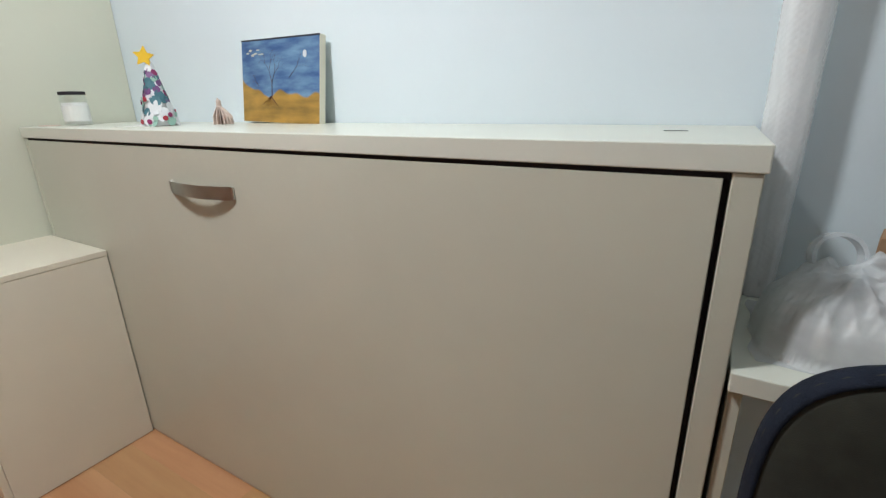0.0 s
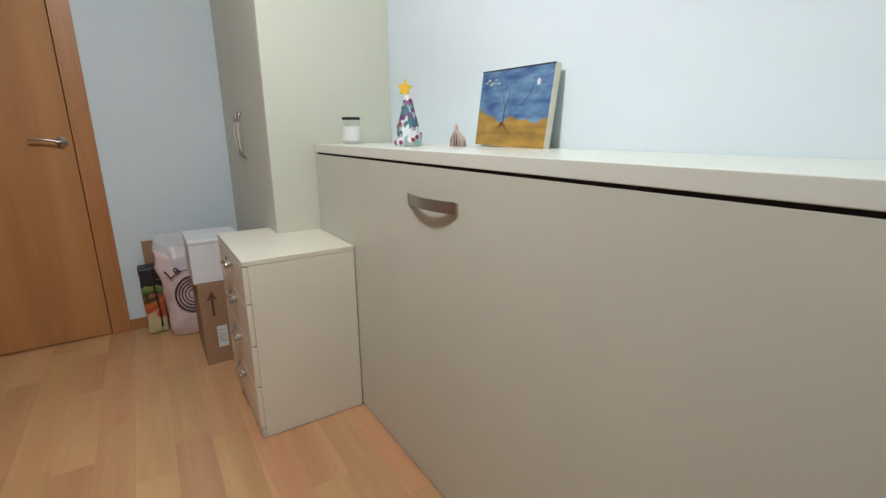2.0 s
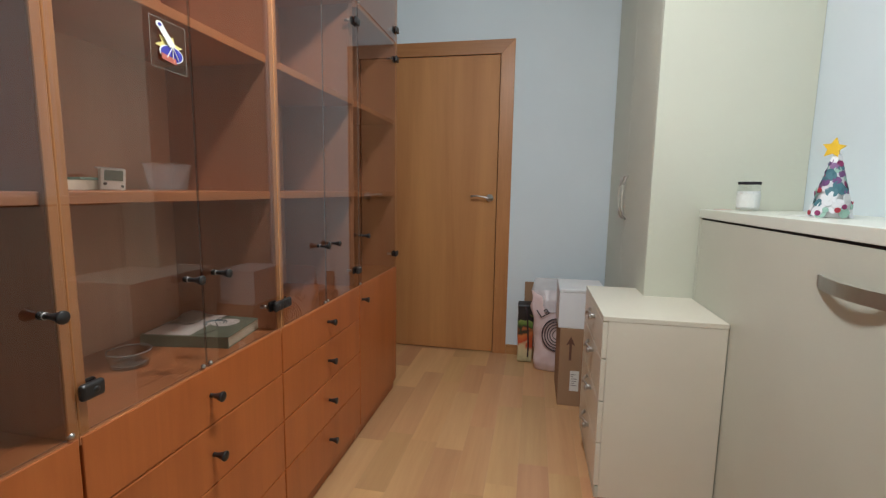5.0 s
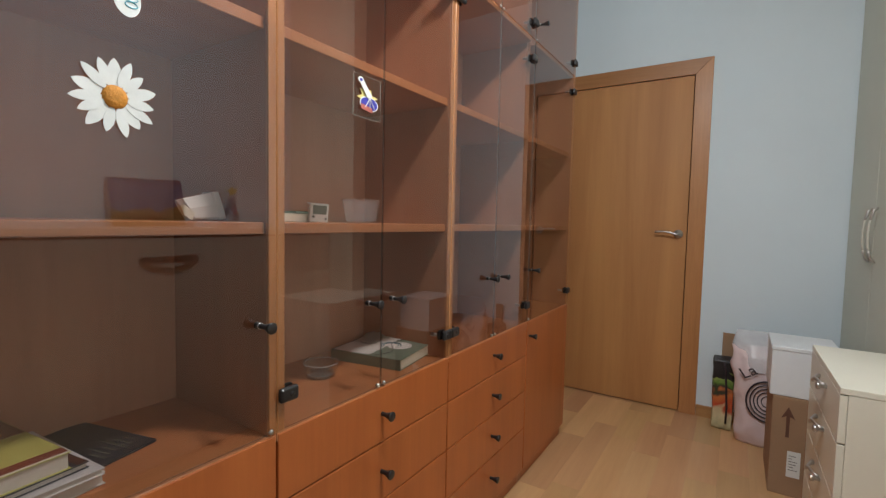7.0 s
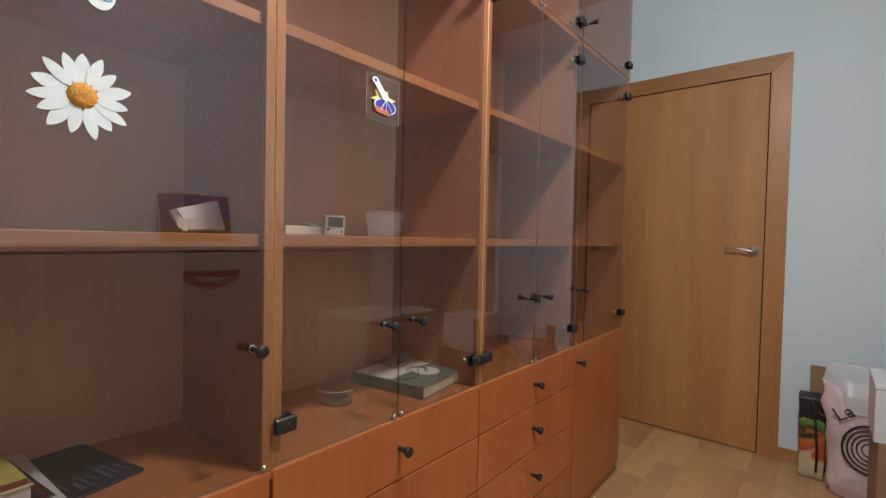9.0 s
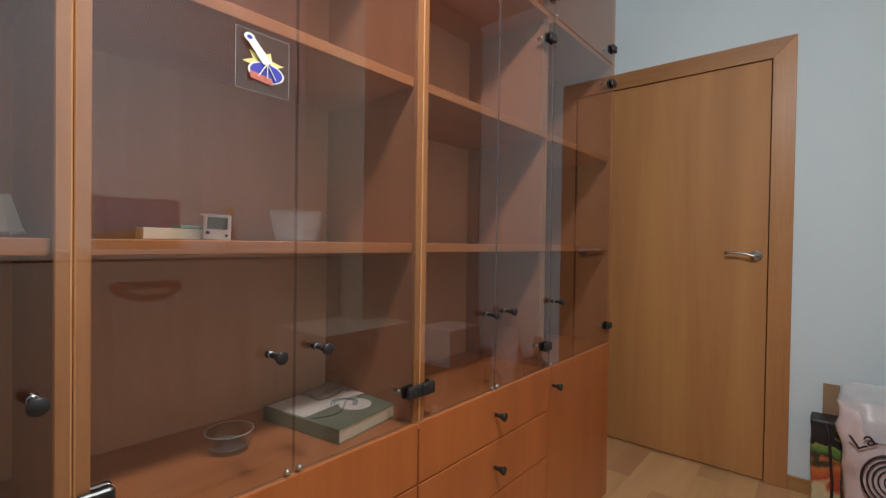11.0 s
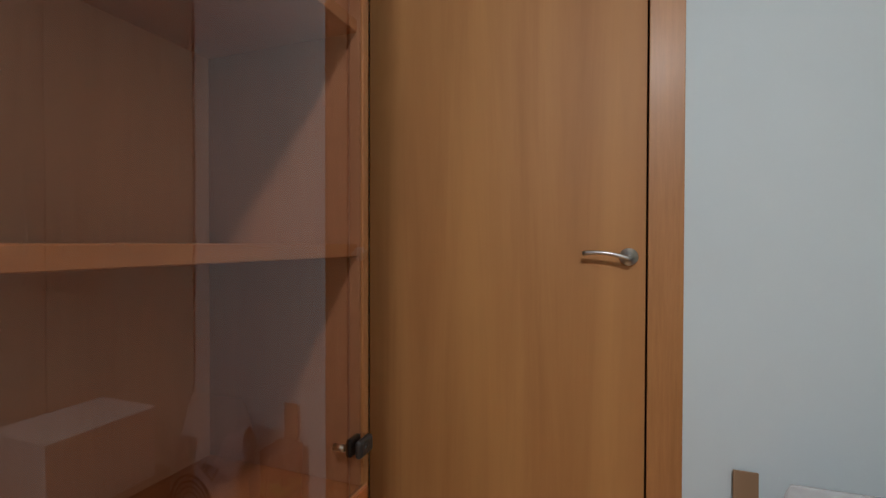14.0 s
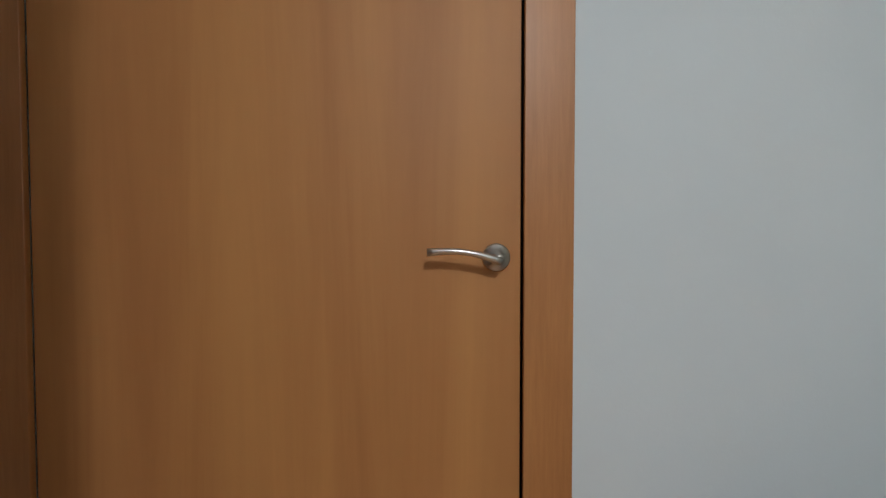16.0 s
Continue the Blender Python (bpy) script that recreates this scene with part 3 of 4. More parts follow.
# ---- things in the cabinets ----
def book(x, y, z, w, d, h, ang, cover, label, block=None, name="book"):
    """w along its spine, d deep, lying flat, turned by ang."""
    b = thing(name, x, y, z, label, "book", "")
    m = Matrix.Translation((x, y, z)) @ Matrix.Rotation(radians(ang), 4, "Z")
    part("pages", turned(slab(-w / 2 + 0.003, w / 2 - 0.003, -d / 2 + 0.001, d / 2 - 0.003, 0.0015, h - 0.0015, 0), m), block or M_PAPER, b)
    part("cover", turned(slab(-w / 2, w / 2, -d / 2, d / 2, h - 0.0016, h, 0.0003), m), cover, b)
    part("back_cover", turned(slab(-w / 2, w / 2, -d / 2, d / 2, 0.0002, 0.0016, 0.0003), m), cover, b)
    part("spine", turned(slab(-w / 2, w / 2, -d / 2 - 0.0012, -d / 2 + 0.0006, 0.0002, h, 0.0003), m), cover, b)
    return b, m


def strip(par, m, x0, x1, y0, y1, z, mat, name="print"):
    return part(name, turned(slab(x0, x1, y0, y1, z, z + 0.0005, 0), m), mat, par)


Z0 = UB + 0.0005
# stack near the window end of bay one
b, m = book(-0.232, -0.880, Z0, 0.245, 0.18, 0.020, 98, M_WHITEP, "white paperback at the bottom of the stack of books")
b, m = book(-0.236, -0.872, Z0 + 0.0205, 0.24, 0.175, 0.011, 95, M_WHITE, "thin white magazine in the stack of books")
b, m = book(-0.218, -0.876, Z0 + 0.032, 0.225, 0.17, 0.010, 99, M_NAVY, "dark-covered thin book in the stack of books")
strip(b, m, 0.05, 0.11, 0.0705, 0.084, 0.0102, M_MAROON)
b, m = book(-0.200, -0.880, Z0 + 0.0425, 0.235, 0.165, 0.026, 97, M_YELGREEN, "yellow and brown covered book on top of the stack")
strip(b, m, 0.092, 0.1125, -0.081, 0.081, 0.0262, M_REDBROWN)
strip(b, m, 0.1128, 0.1172, -0.081, 0.081, 0.0262, M_CREAMPAPER)
strip(b, m, -0.1165, -0.015, -0.081, 0.081, 0.0262, M_CARD)
ov = [m @ Vector((0.046 + 0.010 * math.cos(t * math.pi / 8), -0.020 + 0.022 * math.sin(t * math.pi / 8), 0.0272)) for t in range(17)]
part("cover_oval", tube(ov, 0.0022, 6), M_INK, b)
b, m = book(-0.360, -0.930, Z0, 0.20, 0.135, 0.005, 104, M_NAVY, "thin dark magazine with white lettering beside the stack of books", name="magazine")
rl = random.Random(12)
for i in range(9):
    x_ = 0.084 - 0.008 * (i % 3)
    y_ = -0.058 + i * 0.0135
    for k in range((7, 4, 6, 3, 5, 2, 6, 4, 3)[i]):
        ll = rl.uniform(0.005, 0.014)
        strip(b, m, x_ - ll, x_, y_, y_ + (0.0060 if i % 3 == 0 else 0.0035), 0.0053, M_LCD, "lettering")
        x_ -= ll + 0.003
# green book
b, m = book(-1.124, -0.866, Z0, 0.238, 0.225, 0.031, 99, M_GREENINK, "thick grey-green book with white cover picture on the base shelf", M_CREAMPAPER)
strip(b, m, -0.112, 0.012, -0.108, 0.085, 0.0315, M_WHITEBOARD, "cover_picture")
strip(b, m, -0.112, -0.030, 0.0705, 0.110, 0.0315, M_WHITEBOARD, "cover_print")
part("cover_curve", tube([m @ Vector((0.030 + 0.024 * math.sin(t * 6.0), -0.105 + 0.19 * t, 0.0322)) for t in [i / 16 for i in range(17)]], 0.0009, 6), M_INK, b)
flap = bmesh.new()
fr0 = []
for k in range(9):
    u_ = k / 8
    fr0.append([flap.verts.new(m @ Vector((-0.118 + 0.075 * v_ + 0.012 * math.sin(5 * u_), -0.02 + 0.125 * u_, 0.033 + 0.008 * math.sin(math.pi * v_) * (0.35 + 0.65 * u_) + 0.006 * noise.noise(Vector((u_ * 5, v_ * 5, 1)))))) for v_ in [q / 6 for q in range(7)]])
for a_, c_ in zip(fr0, fr0[1:]):
    for k in range(6):
        flap.faces.new((a_[k], a_[k + 1], c_[k + 1], c_[k]))
bmesh.ops.solidify(flap, geom=flap.faces[:], thickness=0.0008)
part("loose_page", flap, M_PAPER, b, "crumpled grey page sticking up", smooth=True)
for r_ in (0.024, 0.031):
    part("cover_ring", tube([m @ Vector((0.020 + r_ * math.cos(t * 0.35), 0.005 + r_ * math.sin(t * 0.35), 0.0326)) for t in range(13)], 0.0012, 6), M_TEAL, b)
part("cover_patch", turned(lathe([(0.038, 0), (0.038, 0.0006)], 24), m @ Matrix.Translation((0.045, 0.015, 0.0312))), M_WHITEBOARD, b)
# glass ashtray
ash = thing("ashtray", -0.877, -0.880, Z0, "round clear glass ashtray on the base shelf", "ashtray")
part("bowl", lathe([(0.036, 0), (0.041, 0.003), (0.0465, 0.034), (0.0455, 0.037), (0.042, 0.036), (0.037, 0.010), (0.0, 0.008)], 36, Matrix.Translation((-0.877, -0.880, Z0))), M_CLEAR, ash, smooth=True)
part("foot_ring", lathe([(0.037, 0.0005), (0.0385, 0.004), (0.034, 0.0075), (0.0, 0.0078)], 28, Matrix.Translation((-0.877, -0.880, Z0 + 0.001))), M_ASH, ash, smooth=True)
for r_, z_ in ((0.0450, 0.0370), (0.036, 0.009)):
    part("rim", tube([(-0.877 + r_ * math.cos(k * math.pi / 16), -0.880 + r_ * math.sin(k * math.pi / 16), Z0 + z_) for k in range(33)], 0.0013, 6), M_RIM, ash, smooth=True)

SZ = SH1 + 0.0005
# bay one: crumpled paper
roll = thing("crumpled_paper", -0.53, -0.83, SZ, "crumpled folded white paper lying on the shelf", "paper")
bmr = bmesh.new()
sec = [(-0.479, -0.500, 0.0005, 0.035, 0.016), (-0.487, -0.508, 0.0005, 0.039, 0.034), (-0.537, -0.551, 0.002, 0.052, 0.040), (-0.540, -0.554, 0.002, 0.056, 0.043), (-0.554, -0.568, 0.004, 0.057, 0.038)]
rp0 = random.Random(3)
rings = []
for xt_, xb_, z0_, z1_, d_ in sec:
    ring = []
    for fy, fz in ((-0.5, 0.0), (0.40, 0.0), (0.5, 0.08), (0.48, 0.55), (0.40, 1.0), (-0.4, 0.96), (-0.5, 0.5)):
        ring.append(bmr.verts.new((xb_ + (xt_ - xb_) * fz + rp0.uniform(-.0015, .0015), -0.83 + d_ * fy + rp0.uniform(-.002, .002), SZ + z0_ + (z1_ - z0_) * fz + rp0.uniform(0, .002))))
    rings.append(ring)
for a, b2 in zip(rings, rings[1:]):
    for k in range(7):
        bmr.faces.new((a[k], a[(k + 1) % 7], b2[(k + 1) % 7], b2[k]))
bmr.faces.new(rings[0][::-1])
bmr.faces.new(rings[-1])
bmesh.ops.recalc_face_normals(bmr, faces=bmr.faces)
part("crumpled_sheet", bmr, M_PETAL, roll)
bmr = bmesh.new()
bmr.faces.new([bmr.verts.new((x_, y_, SZ + z_)) for x_, y_, z_ in ((-0.481, -0.814, 0.027), (-0.487, -0.812, 0.029), (-0.506, -0.811, 0.014), (-0.500, -0.812, 0.001), (-0.486, -0.813, 0.010))])
bmesh.ops.solidify(bmr, geom=bmr.faces[:], thickness=0.0008)
part("folded_flap", bmr, M_CREAMPAPER, roll, "pale cream folded flap")
# bay two: small boxes, clock, cup
gb = thing("small_box", -0.785, -0.87, SZ, "small pale green cardboard box on the shelf", "box")
part("box_body", slab(-0.824, -0.722, -0.905, -0.866, SZ, SZ + 0.020, 0.001), M_CREAMPAPER, gb)
part("box_lid", slab(-0.826, -0.780, -0.907, -0.864, SZ + 0.0205, SZ + 0.026, 0.001), M_MINT, gb)
ck = thing("digital_timer", -0.846, -0.85, SZ, "white digital timer with a grey display on the shelf", "clock")
m = Matrix.Translation((-0.838, -0.852, SZ)) @ Matrix.Rotation(radians(-6), 4, "X") @ Matrix.Rotation(radians(-28), 4, "Z") @ Matrix.Diagonal((0.70, 1, 0.95, 1))
part("case", turned(slab(-0.033, 0.033, -0.010, 0.010, 0, 0.050, 0.003, 2), m), M_WHITEP, ck)
part("display", turned(slab(-0.025, 0.023, 0.0095, 0.0112, 0.022, 0.045, 0), m), M_LCD, ck)
part("knob", turned(slab(0.016, 0.026, 0.0095, 0.0135, 0.012, 0.018, 0.002), m), M_INK, ck)
part("button", turned(slab(-0.027, -0.020, 0.0095, 0.0115, 0.008, 0.013, 0.0005), m), M_INK, ck)
part("top_flap", turned(slab(0.031, 0.042, -0.006, 0.008, 0.0465, 0.0495, 0.0005), m), M_WHITEP, ck)
cp = thing("plastic_cup", -1.01, -0.87, SZ, "frosted plastic container standing empty on the shelf", "container")
part("cup_wall", lathe([(0.047, 0), (0.048, 0.003), (0.060, 0.062), (0.063, 0.064), (0.063, 0.066), (0.058, 0.0655), (0.045, 0.004)], 32, Matrix.Translation((-1.016, -0.87, SZ)) @ Matrix.Diagonal((1, 0.8, 1, 1))), M_FROST, cp, smooth=True)

# ---- folding wall bed ----
XL, XR, YF, BT = -2.052, 0.027, 0.714, 1.076
bed = thing("folding_wall_bed", -1.0, 0.93, 0, "cream folding wall bed closed upright, with a metal pull handle", "wall bed")
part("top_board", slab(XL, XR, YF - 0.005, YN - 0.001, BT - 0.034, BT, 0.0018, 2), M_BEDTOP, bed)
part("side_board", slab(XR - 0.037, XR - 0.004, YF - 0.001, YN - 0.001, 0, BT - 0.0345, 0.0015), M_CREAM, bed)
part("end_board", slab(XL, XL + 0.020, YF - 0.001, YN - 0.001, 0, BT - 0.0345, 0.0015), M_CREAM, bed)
# Near-black sheet and strip added to paint the shade inside the gap.
part("shadow_gap", slab(XL + 0.021, XR - 0.038, YF + 0.022, YF + 0.030, 0, BT - 0.035, 0), M_GAPSHADE_LID, bed)
part("gap_strip", slab(XL + 0.021, XR - 0.038, YF + 0.003, YF + 0.0215, BT - 0.0430, BT - 0.0350, 0), M_GAPSHADE_LID, bed)
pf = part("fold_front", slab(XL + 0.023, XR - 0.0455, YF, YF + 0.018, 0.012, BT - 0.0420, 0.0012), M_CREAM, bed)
part("plinth", slab(XL + 0.022, XR - 0.038, YF + 0.004, YF + 0.02, 0.0, 0.0105, 0), M_EDGE, bed)
HX0, HX1, HZ = -1.222, -0.974, 0.938
h = []
for i in range(17):
    t = i / 16
    h.append((HX0 + (HX1 - HX0) * t, YF - 0.004 - 0.024 * math.sin(math.pi * t) ** 0.8, HZ))
bmh = bmesh.new()
fr, bk = [], []
for p in h:
    fr.append((bmh.verts.new((p[0], p[1], HZ - 0.016)), bmh.verts.new((p[0], p[1], HZ + 0.016))))
for a, b2 in zip(fr, fr[1:]):
    bmh.faces.new((a[0], b2[0], b2[1], a[1]))
bmesh.ops.solidify(bmh, geom=bmh.faces[:], thickness=0.003)
hd = part("pull_handle", bmh, M_SATIN, bed, "brushed metal bow handle")
for x in (HX0 + 0.004, HX1 - 0.004):
    part("handle_foot", slab(x - 0.006, x + 0.006, YF - 0.006, YF - 0.0005, HZ - 0.015, HZ + 0.015, 0.001), M_SATIN, hd)
slot = part("slot_cover", slab(-0.110, -0.074, 0.916, 0.924, BT + 0.0002, BT + 0.0012, 0), M_LCD, bed)

# ---- things on the bed ----
jar = thing("candle_jar", -1.93, 0.835, BT, "white candle in a clear jar with a black lid", "candle")
JX, JY = -1.93, 0.835
part("jar_glass", lathe([(0.036, 0), (0.038, 0.004), (0.038, 0.088), (0.035, 0.095), (0.035, 0.0985)], 28, Matrix.Translation((JX, JY, BT + 0.0005))), M_CLEAR, jar, smooth=True)
part("wax", lathe([(0.0362, 0.004), (0.0362, 0.074), (0.010, 0.073)], 28, Matrix.Translation((JX, JY, BT + 0.0005))), M_WAX, jar, smooth=True)
part("label", lathe([(0.0384, 0.014), (0.0384, 0.064)], 28, Matrix.Translation((JX, JY, BT + 0.0005))), M_WHITEP, jar)
part("lid", lathe([(0.0375, 0.099), (0.038, 0.107), (0.036, 0.109)], 28, Matrix.Translation((JX, JY, BT + 0.0005))), M_GAPSHADE_LID, jar, "black metal lid")
cs = thing("coaster", -1.99, 0.77, BT, "small thin brown coaster on the bed top", "coaster")
part("coaster_disc", lathe([(0.03, 0), (0.03, 0.003)], 24, Matrix.Translation((-1.995, 0.775, BT + 0.0005))), M_BEIGE, cs)

CX, CY = -1.495, 0.869
tree = thing("paper_cone_tree", CX, CY, BT, "handmade cone tree of coloured paper scraps with yellow felt star", "decoration")
part("cone", lathe([(0.048, 0), (0.008, 0.175)], 28, Matrix.Translation((CX, CY, BT + 0.002))), M_WHITE, tree, smooth=True)
part("base_card", turned(slab(-0.09, 0.05, -0.05, 0.05, 0, 0.0018, 0.0003), Matrix.Translation((CX - 0.03, CY - 0.01, BT + 0.0002)) @ Matrix.Rotation(0.3, 4, "Z")), M_WHITEP, tree)
rnd = random.Random(4)
cols = (M_TEAL, M_MAGENTA, M_MINT, M_PURPLE, M_WHITE, M_PURPLE, M_TEAL, M_MAGENTA)
for i in range(84):
    t = (i / 84) ** 1.15
    a = i * 2.399 + rnd.uniform(-0.3, 0.3)
    r = 0.048 - 0.041 * t + 0.0012
    n_ = 7
    s_ = rnd.uniform(0.0125, 0.0195) * (1 - 0.42 * t)
    o = [(s_ * math.cos(2 * math.pi * k / n_) * rnd.uniform(0.8, 1.15), s_ * math.sin(2 * math.pi * k / n_)) for k in range(n_)]
    mm = Matrix.Translation((CX, CY, BT + 0.008 + 0.165 * t)) @ Matrix.Rotation(a, 4, "Z") @ Matrix.Translation((0, -r, 0)) @ Matrix.Rotation(radians(-14 + rnd.uniform(-6, 6)), 4, "X")
    col = (cols[rnd.randrange(8)] if t > 0.35 else (M_WHITE, M_TEAL, M_WHITE, M_WHITE, M_MINT, M_WHITE, M_WHITE, M_WHITE)[rnd.randrange(8)]) if t < 0.9 else M_WHITE
    part("paper_scrap", plate(o, mm, 0.0012), col, tree)
for i in range(16):
    a = i * 0.85
    zz = 0.004 + (i % 8) * 0.009
    r = 0.051 - 0.044 * zz / 0.175
    part("felt_dot", lathe([(0.0072, 0), (0.0072, 0.0015)], 14, Matrix.Translation((CX + (r + 0.002) * math.sin(a), CY - (r + 0.002) * math.cos(a), BT + 0.01 + zz)) @ Matrix.Rotation(a, 4, "Z") @ Matrix.Rotation(radians(90), 4, "X")), M_RED if i % 3 == 0 else (M_MINT if i % 3 == 1 else M_MAGENTA), tree)
star = [((0.029 if i % 2 == 0 else 0.0145) * math.sin(i * math.pi / 5), (0.029 if i % 2 == 0 else 0.0145) * math.cos(i * math.pi / 5)) for i in range(10)]
part("felt_star", plate(star, Matrix.Translation((CX, CY - 0.010, BT + 0.194)) @ Matrix.Rotation(radians(40), 4, "Z") @ Matrix.Rotation(radians(8), 4, "Y"), 0.006), M_YELLOW, tree, "yellow felt star")

fg = thing("carved_figure", -1.37, 0.965, BT, "small folded beige ornament", "ornament")
for i in range(9):
    a = radians(-70 + i * 17)
    mm = Matrix.Translation((-1.342, 0.965, BT + 0.001)) @ Matrix.Diagonal((0.85, 0.85, 1, 1)) @ Matrix.Rotation(a, 4, "Z")
    part("fold", plate([(0, 0), (0.042, 0), (0.040, 0.024), (0.024, 0.040), (0.010, 0.052), (0.009, 0.068), (0, 0.076)], mm, 0.002), M_BEIGE, fg)

# painted canvas leaning on the wall
PW, PH = 0.354, 0.238
pic = thing("painting", -1.10, 0.98, BT, "small canvas painting, bare tree on orange hill under blue sky", "painting")
PM = Matrix.Translation((-1.171, 1.040, BT + 0.001)) @ Matrix.Rotation(radians(-4), 4, "Z") @ Matrix.Rotation(radians(-6.5), 4, "X") @ Matrix.Rotation(radians(1.5), 4, "Y")
Mp = Mat("painted_canvas")
tc = Mp.n("ShaderNodeTexCoord")
sep = Mp.n("ShaderNodeSeparateXYZ")
Mp.l(tc.outputs["Generated"], sep.inputs[0])
nz = Mp.n("ShaderNodeTexNoise", Scale=3.2, Detail=6.0)
mpn = Mp.n("ShaderNodeMapping")
mpn.inputs["Scale"].default_value = (1.0, 0.0, 2.6)
Mp.l(tc.outputs["Generated"], mpn.inputs[0])
Mp.l(mpn.outputs[0], nz.inputs["Vector"])
hz = Mp.n("ShaderNodeTexNoise", Scale=2.3, Detail=1.0)
mh = Mp.n("ShaderNodeMapping")
mh.inputs["Scale"].default_value = (1.3, 0.0, 0.0)
mh.inputs["Location"].default_value = (0.9, 0.0, 0.0)
Mp.l(tc.outputs["Generated"], mh.inputs[0])
Mp.l(mh.outputs[0], hz.inputs["Vector"])
ad = Mp.n("ShaderNodeMath")
ad.operation = "MULTIPLY_ADD"
Mp.l(hz.outputs[0], ad.inputs[0])
ad.inputs[1].default_value = -0.5
Mp.l(sep.outputs[2], ad.inputs[2])
hill = Mp.n("ShaderNodeMapRange")
hill.inputs[1].default_value, hill.inputs[2].default_value = 0.085, 0.110
lft = Mp.n("ShaderNodeMapRange")
lft.inputs[1].default_value, lft.inputs[2].default_value = 0.0, 0.30
lft.inputs[3].default_value, lft.inputs[4].default_value = 0.24, 0.0
Mp.l(sep.outputs[0], lft.inputs[0])
sb2 = Mp.n("ShaderNodeMath")
sb2.operation = "SUBTRACT"
Mp.l(ad.outputs[0], sb2.inputs[0])
Mp.l(lft.outputs[0], sb2.inputs[1])
Mp.l(sb2.outputs[0], hill.inputs[0])
sky = Mp.n("ShaderNodeValToRGB")
for e, (p, c) in zip(sky.color_ramp.elements, ((0.36, (0.03, 0.09, 0.25, 1)), (0.68, (0.18, 0.33, 0.50, 1)))):
    e.position, e.color = p, c
Mp.l(nz.outputs[0], sky.inputs[0])
ear = Mp.n("ShaderNodeValToRGB")
for e, (p, c) in zip(ear.color_ramp.elements, ((0.3, (0.20, 0.125, 0.030, 1)), (0.66, (0.48, 0.275, 0.055, 1)))):
    e.position, e.color = p, c
Mp.l(nz.outputs[0], ear.inputs[0])
mx = Mp.n("ShaderNodeMix")
mx.data_type = "RGBA"
Mp.l(hill.outputs[0], mx.inputs[0])
Mp.l(ear.outputs[0], mx.inputs[6])
Mp.l(sky.outputs[0], mx.inputs[7])
Mp.l(mx.outputs[2], Mp.b.inputs["Base Color"])
Mp.b.inputs["Roughness"].default_value = 0.5
bpn = Mp.n("ShaderNodeBump", Strength=0.5, Distance=0.001)
Mp.l(nz.outputs[0], bpn.inputs["Height"])
Mp.l(bpn.outputs[0], Mp.b.inputs["Normal"])
part("canvas_block", turned(slab(-PW / 2, PW / 2, -0.001, 0.020, 0, PH, 0.001), PM), M_CREAMPAPER, pic, "bare cream canvas edge")
part("painted_face", turned(slab(-PW / 2 + 0.001, PW / 2 - 0.001, -0.0022, -0.0012, 0.001, PH - 0.001, 0), PM), Mp.m, pic)
part("dark_border", turned(slab(-PW / 2, PW / 2, -0.0028, -0.0010, PH - 0.004, PH + 0.0005, 0), PM), M_NAVY, pic)
rt = random.Random(8)


def branch(p, ang, L, w, depth, bmx):
    q = (min(PW / 2 - 0.012, p[0] + L * math.sin(ang)), min(PH - 0.030, p[1] + L * math.cos(ang)))
    tube([PM @ Vector((p[0], -0.0035, p[1])), PM @ Vector((q[0], -0.0035, q[1]))], [w, w * 0.7], 5, bmx, 0.5)
    if depth:
        for s in (-1, 1):
            branch(q, ang + s * rt.uniform(0.3, 0.75), L * rt.uniform(0.6, 0.8), w * 0.6, depth - 1, bmx)


bmt = bmesh.new()
branch((-0.030, 0.070), 0.03, 0.046, 0.0015, 5, bmt)
part("painted_tree", bmt, M_BROWN, pic)
bmt = bmesh.new()
branch((0.050, 0.128), 0.85, 0.045, 0.0008, 2, bmt)
part("painted_branch", bmt, M_BROWN, pic)
bmt = bmesh.new()
branch((-0.090, 0.105), -0.9, 0.02, 0.0008, 2, bmt)
part("painted_branch", bmt, M_BROWN, pic)
for i in range(7):
    part("painted_root", tube([PM @ Vector((-0.035, -0.0035, 0.077)), PM @ Vector((-0.075 + i * 0.013, -0.0035, 0.045 + 0.01 * rt.random()))], [0.0011, 0.0005], 5, None, 0.5), M_BROWN, pic)
part("painted_moon", plate([(0.118 + 0.008 * math.cos(t), 0.190 + 0.010 * math.sin(t)) for t in [i * 0.52 for i in range(12)]], PM @ Matrix.Translation((0, -0.0032, 0)), 0.0008), M_WHITE, pic)
for i in range(7):
    cx_, cz_ = -0.145 + 0.012 * i + rt.uniform(-.003, .003), 0.200 + 0.008 * math.sin(i * 2)
    part("painted_cloud", plate([(cx_ + 0.008 * math.cos(t) + 0.002 * math.sin(3 * t), cz_ + (0.0026 + 0.0012 * math.sin(i)) * math.sin(t)) for t in [k * 0.785 for k in range(8)]], PM @ Matrix.Translation((0, -0.0030, 0)), 0.0006), M_EDGE, pic)

